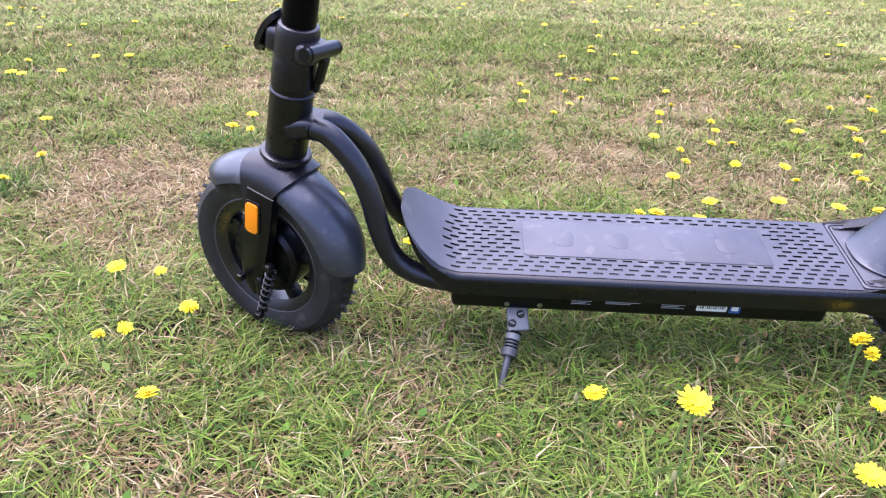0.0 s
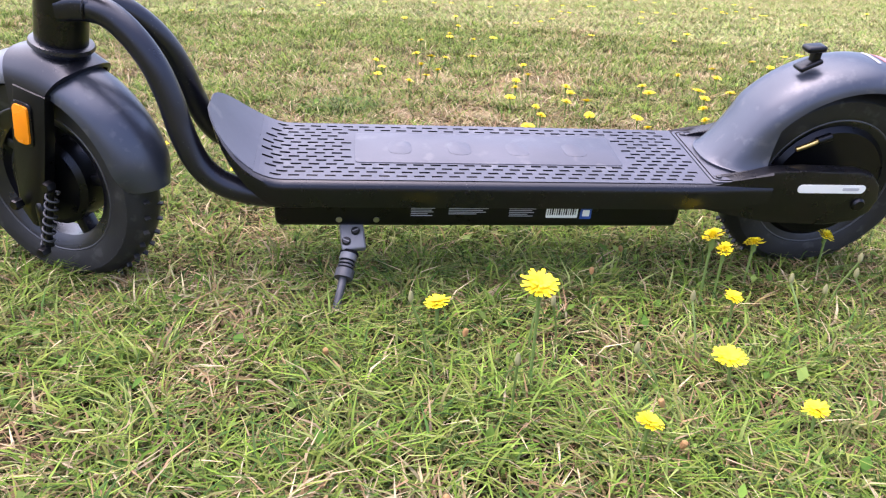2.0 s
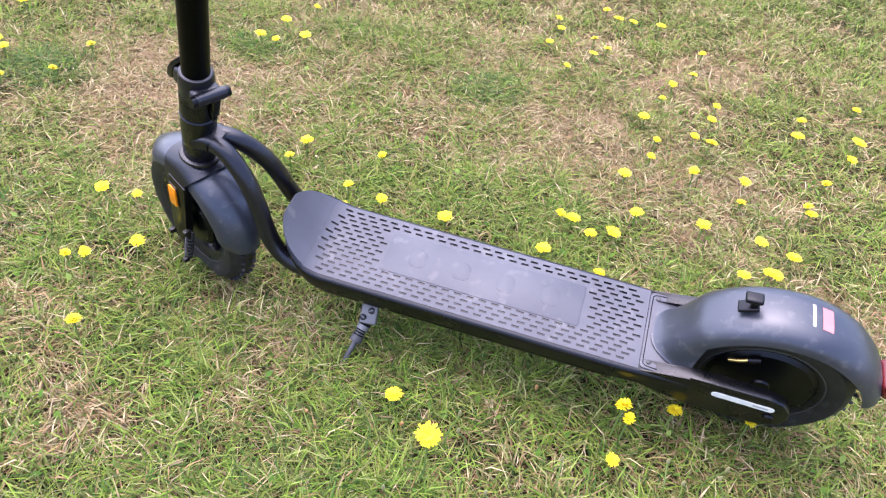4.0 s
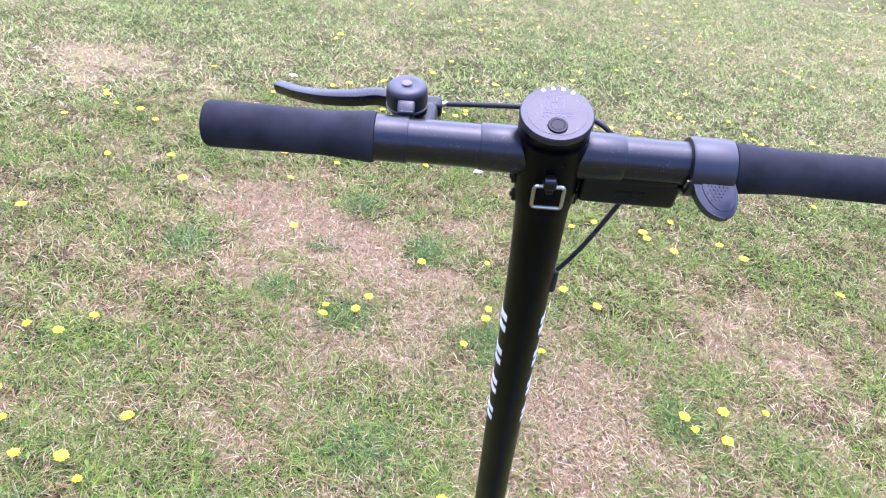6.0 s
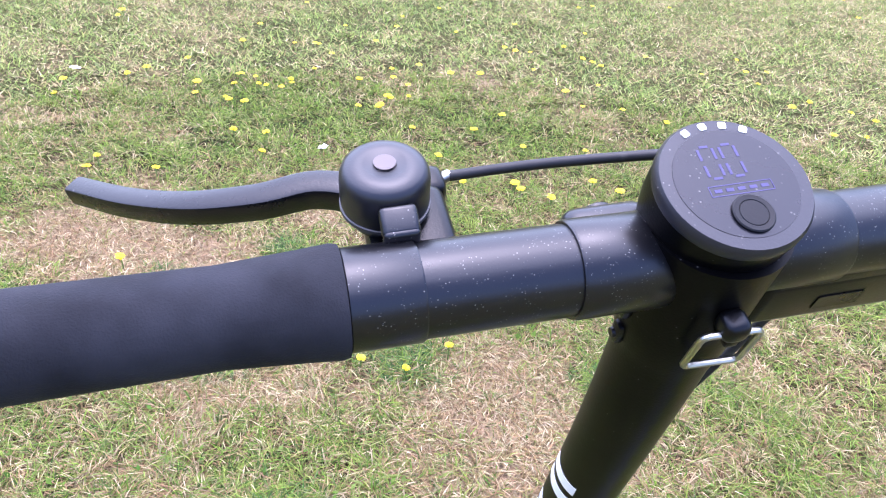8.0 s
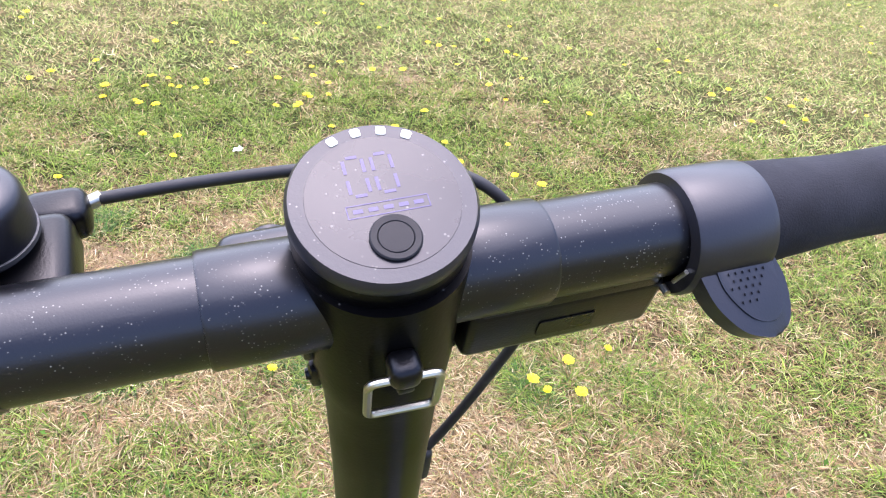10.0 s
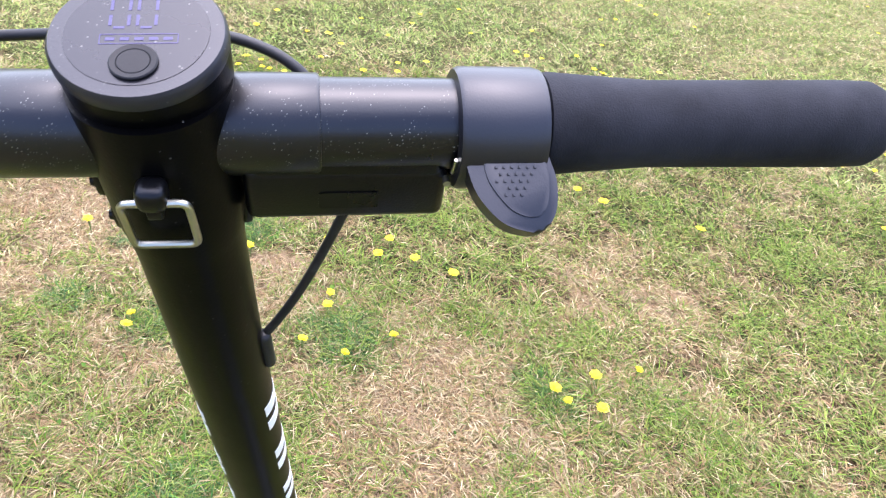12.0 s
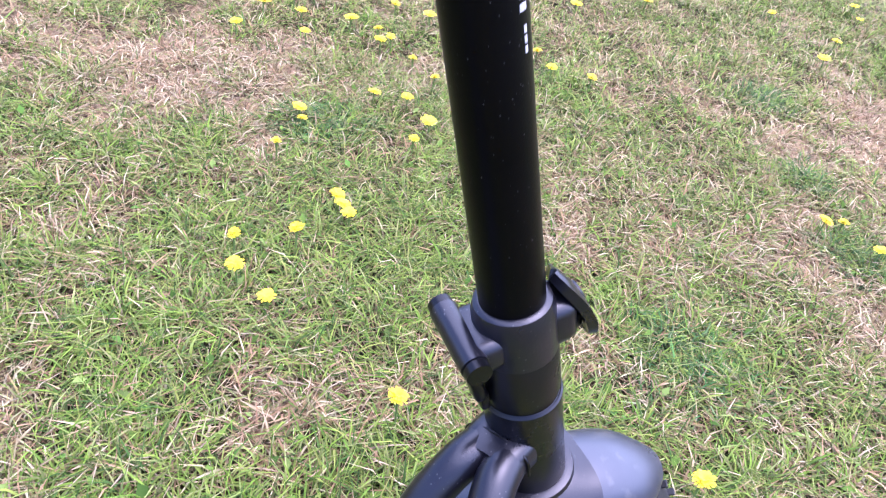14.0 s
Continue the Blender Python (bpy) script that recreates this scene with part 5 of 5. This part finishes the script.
AHEAD_FARTHER = [(-1.874, 0.148, 0.036), (-1.713, 0.266, 0.036), (-1.191, 1.361, 0.036), (-1.514, 1.118, 0.036), (-1.049, 1.533, 0.036), (-1.386, 1.301, 0.036), (-1.763, 1.058, 0.036), (-1.717, 1.122, 0.036), (-2.166, 0.762, 0.036), (-1.730, 1.144, 0.036), (-2.241, 0.823, 0.036), (-1.418, 1.476, 0.036), (-1.778, 1.204, 0.036), (-1.728, 1.274, 0.036), (-2.482, 0.723, 0.036), (-1.966, 1.210, 0.036), (-2.005, 0.720, 0.036), (-1.032, 1.996, 0.036), (-1.758, 1.682, 0.036), (-2.046, 0.681, 0.036), (-1.824, 1.575, 0.036), (-2.559, 1.011, 0.036), (-0.603, 2.495, 0.036), (-2.160, 0.602, 0.036), (-2.093, 0.861, 0.036), (-2.116, 0.843, 0.036), (-0.516, 2.597, 0.036), (-2.095, 0.971, 0.036), (-1.442, 1.865, 0.036), (-2.510, 0.249, 0.036), (-0.466, 2.708, 0.036), (-2.250, 0.656, 0.036)]
AHEAD_FARTHEST = [(-2.141, 1.105, 0.036), (-2.401, 0.185, 0.036), (-0.563, 2.790, 0.036), (-0.828, 2.606, 0.036), (-2.450, 0.468, 0.036), (-0.664, 2.786, 0.036), (-2.477, 0.548, 0.036), (-0.815, 2.728, 0.036), (-1.554, 2.224, 0.036), (-1.876, 2.010, 0.036), (-1.608, 2.228, 0.036), (-1.049, 2.700, 0.036), (-1.654, 2.222, 0.036), (-1.804, 2.253, 0.036), (-3.096, 0.671, 0.036), (-0.433, 3.862, 0.036), (-3.161, 0.718, 0.036), (-0.398, 3.983, 0.036), (-0.473, 4.088, 0.036)]
BESIDE_LEFT = [(0.556, -0.375, 0.036), (0.698, -0.373, 0.036), (0.670, -0.292, 0.036), (0.727, -0.180, 0.036), (-0.063, -0.239, 0.053), (0.905, -0.055, 0.050), (0.923, -0.013, 0.036), (0.721, -0.121, 0.076), (0.733, -0.128, 0.064), (-0.071, -0.528, 0.044), (0.795, -0.082, 0.052), (-0.105, -0.581, 0.044), (-0.075, -0.472, 0.026), (-0.176, -0.538, 0.044), (-0.267, -0.528, 0.036), (-0.276, -0.556, 0.036), (-0.288, -0.576, 0.036), (-0.300, -0.731, 0.044), (-0.390, -0.778, 0.036), (-0.143, -0.104, 0.044), (-0.172, -0.116, 0.040), (-0.419, -0.814, 0.036), (-0.083, -0.050, 0.044), (-0.500, -0.617, 0.036), (-0.576, -0.644, 0.036), (-0.569, -0.783, 0.036), (-0.608, -0.729, 0.036), (-0.647, -0.519, 0.036), (-0.545, -1.163, 0.036), (-0.643, -1.056, 0.036), (-0.712, -0.757, 0.036), (-0.670, -1.234, 0.036)]
BESIDE_LEFT_FARTHER = [(-0.743, -0.840, 0.036), (-0.875, -0.021, 0.044), (-0.710, -1.148, 0.036), (-0.755, -0.945, 0.036), (-0.808, -0.773, 0.036), (-0.784, -0.942, 0.036), (-0.787, -0.988, 0.036), (-0.777, -1.064, 0.036), (-0.752, -1.226, 0.036), (-0.876, -0.805, 0.036), (-0.822, -1.232, 0.036), (-0.835, -1.206, 0.036), (-0.980, -0.647, 0.036), (-1.018, -0.570, 0.036), (-0.937, -1.075, 0.036), (-0.964, -0.987, 0.036), (-1.020, -0.719, 0.036), (-0.973, -1.163, 0.036), (-0.936, -1.386, 0.036), (-1.036, -0.798, 0.036), (-0.992, -1.193, 0.036), (-1.043, -0.940, 0.036), (-1.066, -0.892, 0.036), (-1.140, -0.900, 0.036), (-1.135, -0.962, 0.036), (-1.068, -1.378, 0.036), (-1.228, -1.728, 0.036), (-1.390, -0.842, 0.036), (-1.334, -1.277, 0.036), (-1.340, -1.323, 0.036), (-1.346, -1.493, 0.036), (-1.451, -0.983, 0.036)]
BESIDE_LEFT_FARTHEST = [(-1.617, -0.753, 0.036), (-1.700, -0.268, 0.036), (-1.874, -0.293, 0.036), (-1.919, -0.493, 0.036), (-2.287, -0.357, 0.036), (-2.358, -0.445, 0.036), (-2.455, -0.472, 0.036), (-2.732, -0.017, 0.036)]
for spots in (BESIDE_RIGHT, BESIDE_RIGHT_FARTHER, BESIDE_RIGHT_FARTHEST, AHEAD, AHEAD_FARTHER, AHEAD_FARTHEST, BESIDE_LEFT, BESIDE_LEFT_FARTHER, BESIDE_LEFT_FARTHEST):
    for x, y, high in spots:
        if abs(x - 0.45) > 0.56 or not -0.045 < y < 0.06:
            plant(x, y, rnd.choice((0, 0, 1, 1, 2, 3)), rnd.uniform(0.9, 1.15) * (1.2 if math.hypot(x, y) > 1.3 else 1.0), high)
plant(0.489, -0.276, 4, turn=0)
plant(0.414, -0.19, 1, 1.25)
# far flowers, thickest where the lawn is fresh, as one mass of small heads
far_v, far_f, far_m = [], [], []
for k in range(1150):
    x, y = rnd.uniform(-6.0, 2.8), rnd.uniform(-4.0, 6.0)
    if math.hypot(x, y) < 2.1 or float(fbm(np.array([x]), np.array([y]), 0.9, 91, 3)[0]) < 0.47:
        continue
    z, h, size, turn = height_at(x, y), rnd.uniform(0.03, 0.045), rnd.uniform(0.010, 0.016), rnd.uniform(0, 6)
    n = len(far_v)
    far_v += [(x, y, z + h), (x - 0.0012, y, z), (x + 0.0012, y, z), (x, y, z + h)]
    far_f.append((n + 1, n + 2, n + 3))
    far_m.append(1)
    m = len(far_v)
    far_v += [(x + size * (1.0 if j % 2 else 0.66) * math.cos(turn + j * math.pi / 9), y + size * (1.0 if j % 2 else 0.66) * math.sin(turn + j * math.pi / 9), z + h + rnd.uniform(0.001, 0.005)) for j in range(18)]
    far_f += [(n, m + j, m + (j + 1) % 18) for j in range(18)]
    far_m += [0] * 18
far_me = bpy.data.meshes.new("distant_flowers")
far_me.from_pydata(far_v, [], far_f)
far_me.materials.append(PETAL)
far_me.materials.append(STALK)
far_me.polygons.foreach_set("material_index", far_m)
tagged(new("distant_flowers", far_me), "distant small yellow flowers scattered through the lawn", "flowers", kind="stuff")
# the stock flowers stand in the lawn behind the walk
for k, (x, y) in enumerate(((2.6, -0.6), (2.9, -1.1), (2.4, -1.3), (3.1, -0.2), (2.2, -0.9))):
    kinds[k].matrix_world = T(x, y, height_at(x, y))
buds = [bud(h, k) for k, h in enumerate((0.075, 0.060, 0.050))]
for k, (x, y) in enumerate(((0.50, -0.22), (0.53, -0.21), (0.83, -0.17), (0.85, -0.16), (0.88, -0.18), (0.60, -0.30), (0.46, -0.33), (0.66, -0.24), (0.80, -0.19), (0.40, -0.24))):
    ob = buds[k % 3] if k < 3 else copy_thing(buds[k % 3], Matrix())
    ob.matrix_world = T(x, y, height_at(x, y)) @ R(97 * k, "Z")

# withered heads
WITHERED = surface("withered_orange_head", (0.24, 0.12, 0.04), (0.36, 0.22, 0.09), 0.8, wear=90)
for k, (x, y) in enumerate([(0.305, -0.236), (0.432, -0.229), (0.594, -0.338), (0.571, -0.385), (0.603, -0.099), (0.668, -0.018), (0.382, -0.432)]):
    head = new("withered_flower")
    part("stalk", tube([(0, 0, -0.004), (0.001, 0.001, 0.014), (0.003, -0.001, 0.027)], 0.0010, 6, 3), STALK, head)
    part("dry_head", lathe([(0, 0.0255), (0.0016, 0.0265), (0.0030, 0.0300), (0.0024, 0.0335), (0.0012, 0.0345), (0, 0.035)], 9, T(0.003, -0.001, 0) @ R(18, "X")), WITHERED, head, "shrivelled orange-brown head")
    head.matrix_world = T(x, y, height_at(x, y)) @ R(131 * k, "Z")
    tagged(head, "withered orange-brown flower head low in the lawn", "flower", "withered flowers in the lawn")

# pale scraps of litter in the grass
PAPER = surface("dirty_white_paper", (0.50, 0.49, 0.46), (0.72, 0.71, 0.68), 0.8, wear=60)
for k, (x, y) in enumerate(((-2.63, 0.33), (-1.58, 0.79))):
    pts = [[(0.009 * (i - 2), 0.007 * (j - 1.5), 0.004 * math.sin(2.1 * i + 1.3 * j + k) + 0.003 * ((i * j) % 2)) for j in range(4)] for i in range(5)]
    scrap = new("litter_scrap", finish("litter_scrap", sheet(pts, 0.0008), PAPER))
    scrap.matrix_world = T(x, y, 0.022) @ R(40 + 70 * k, "Z")
    tagged(scrap, "crumpled off-white paper scrap lying on the grass", "litter", "scraps of litter")
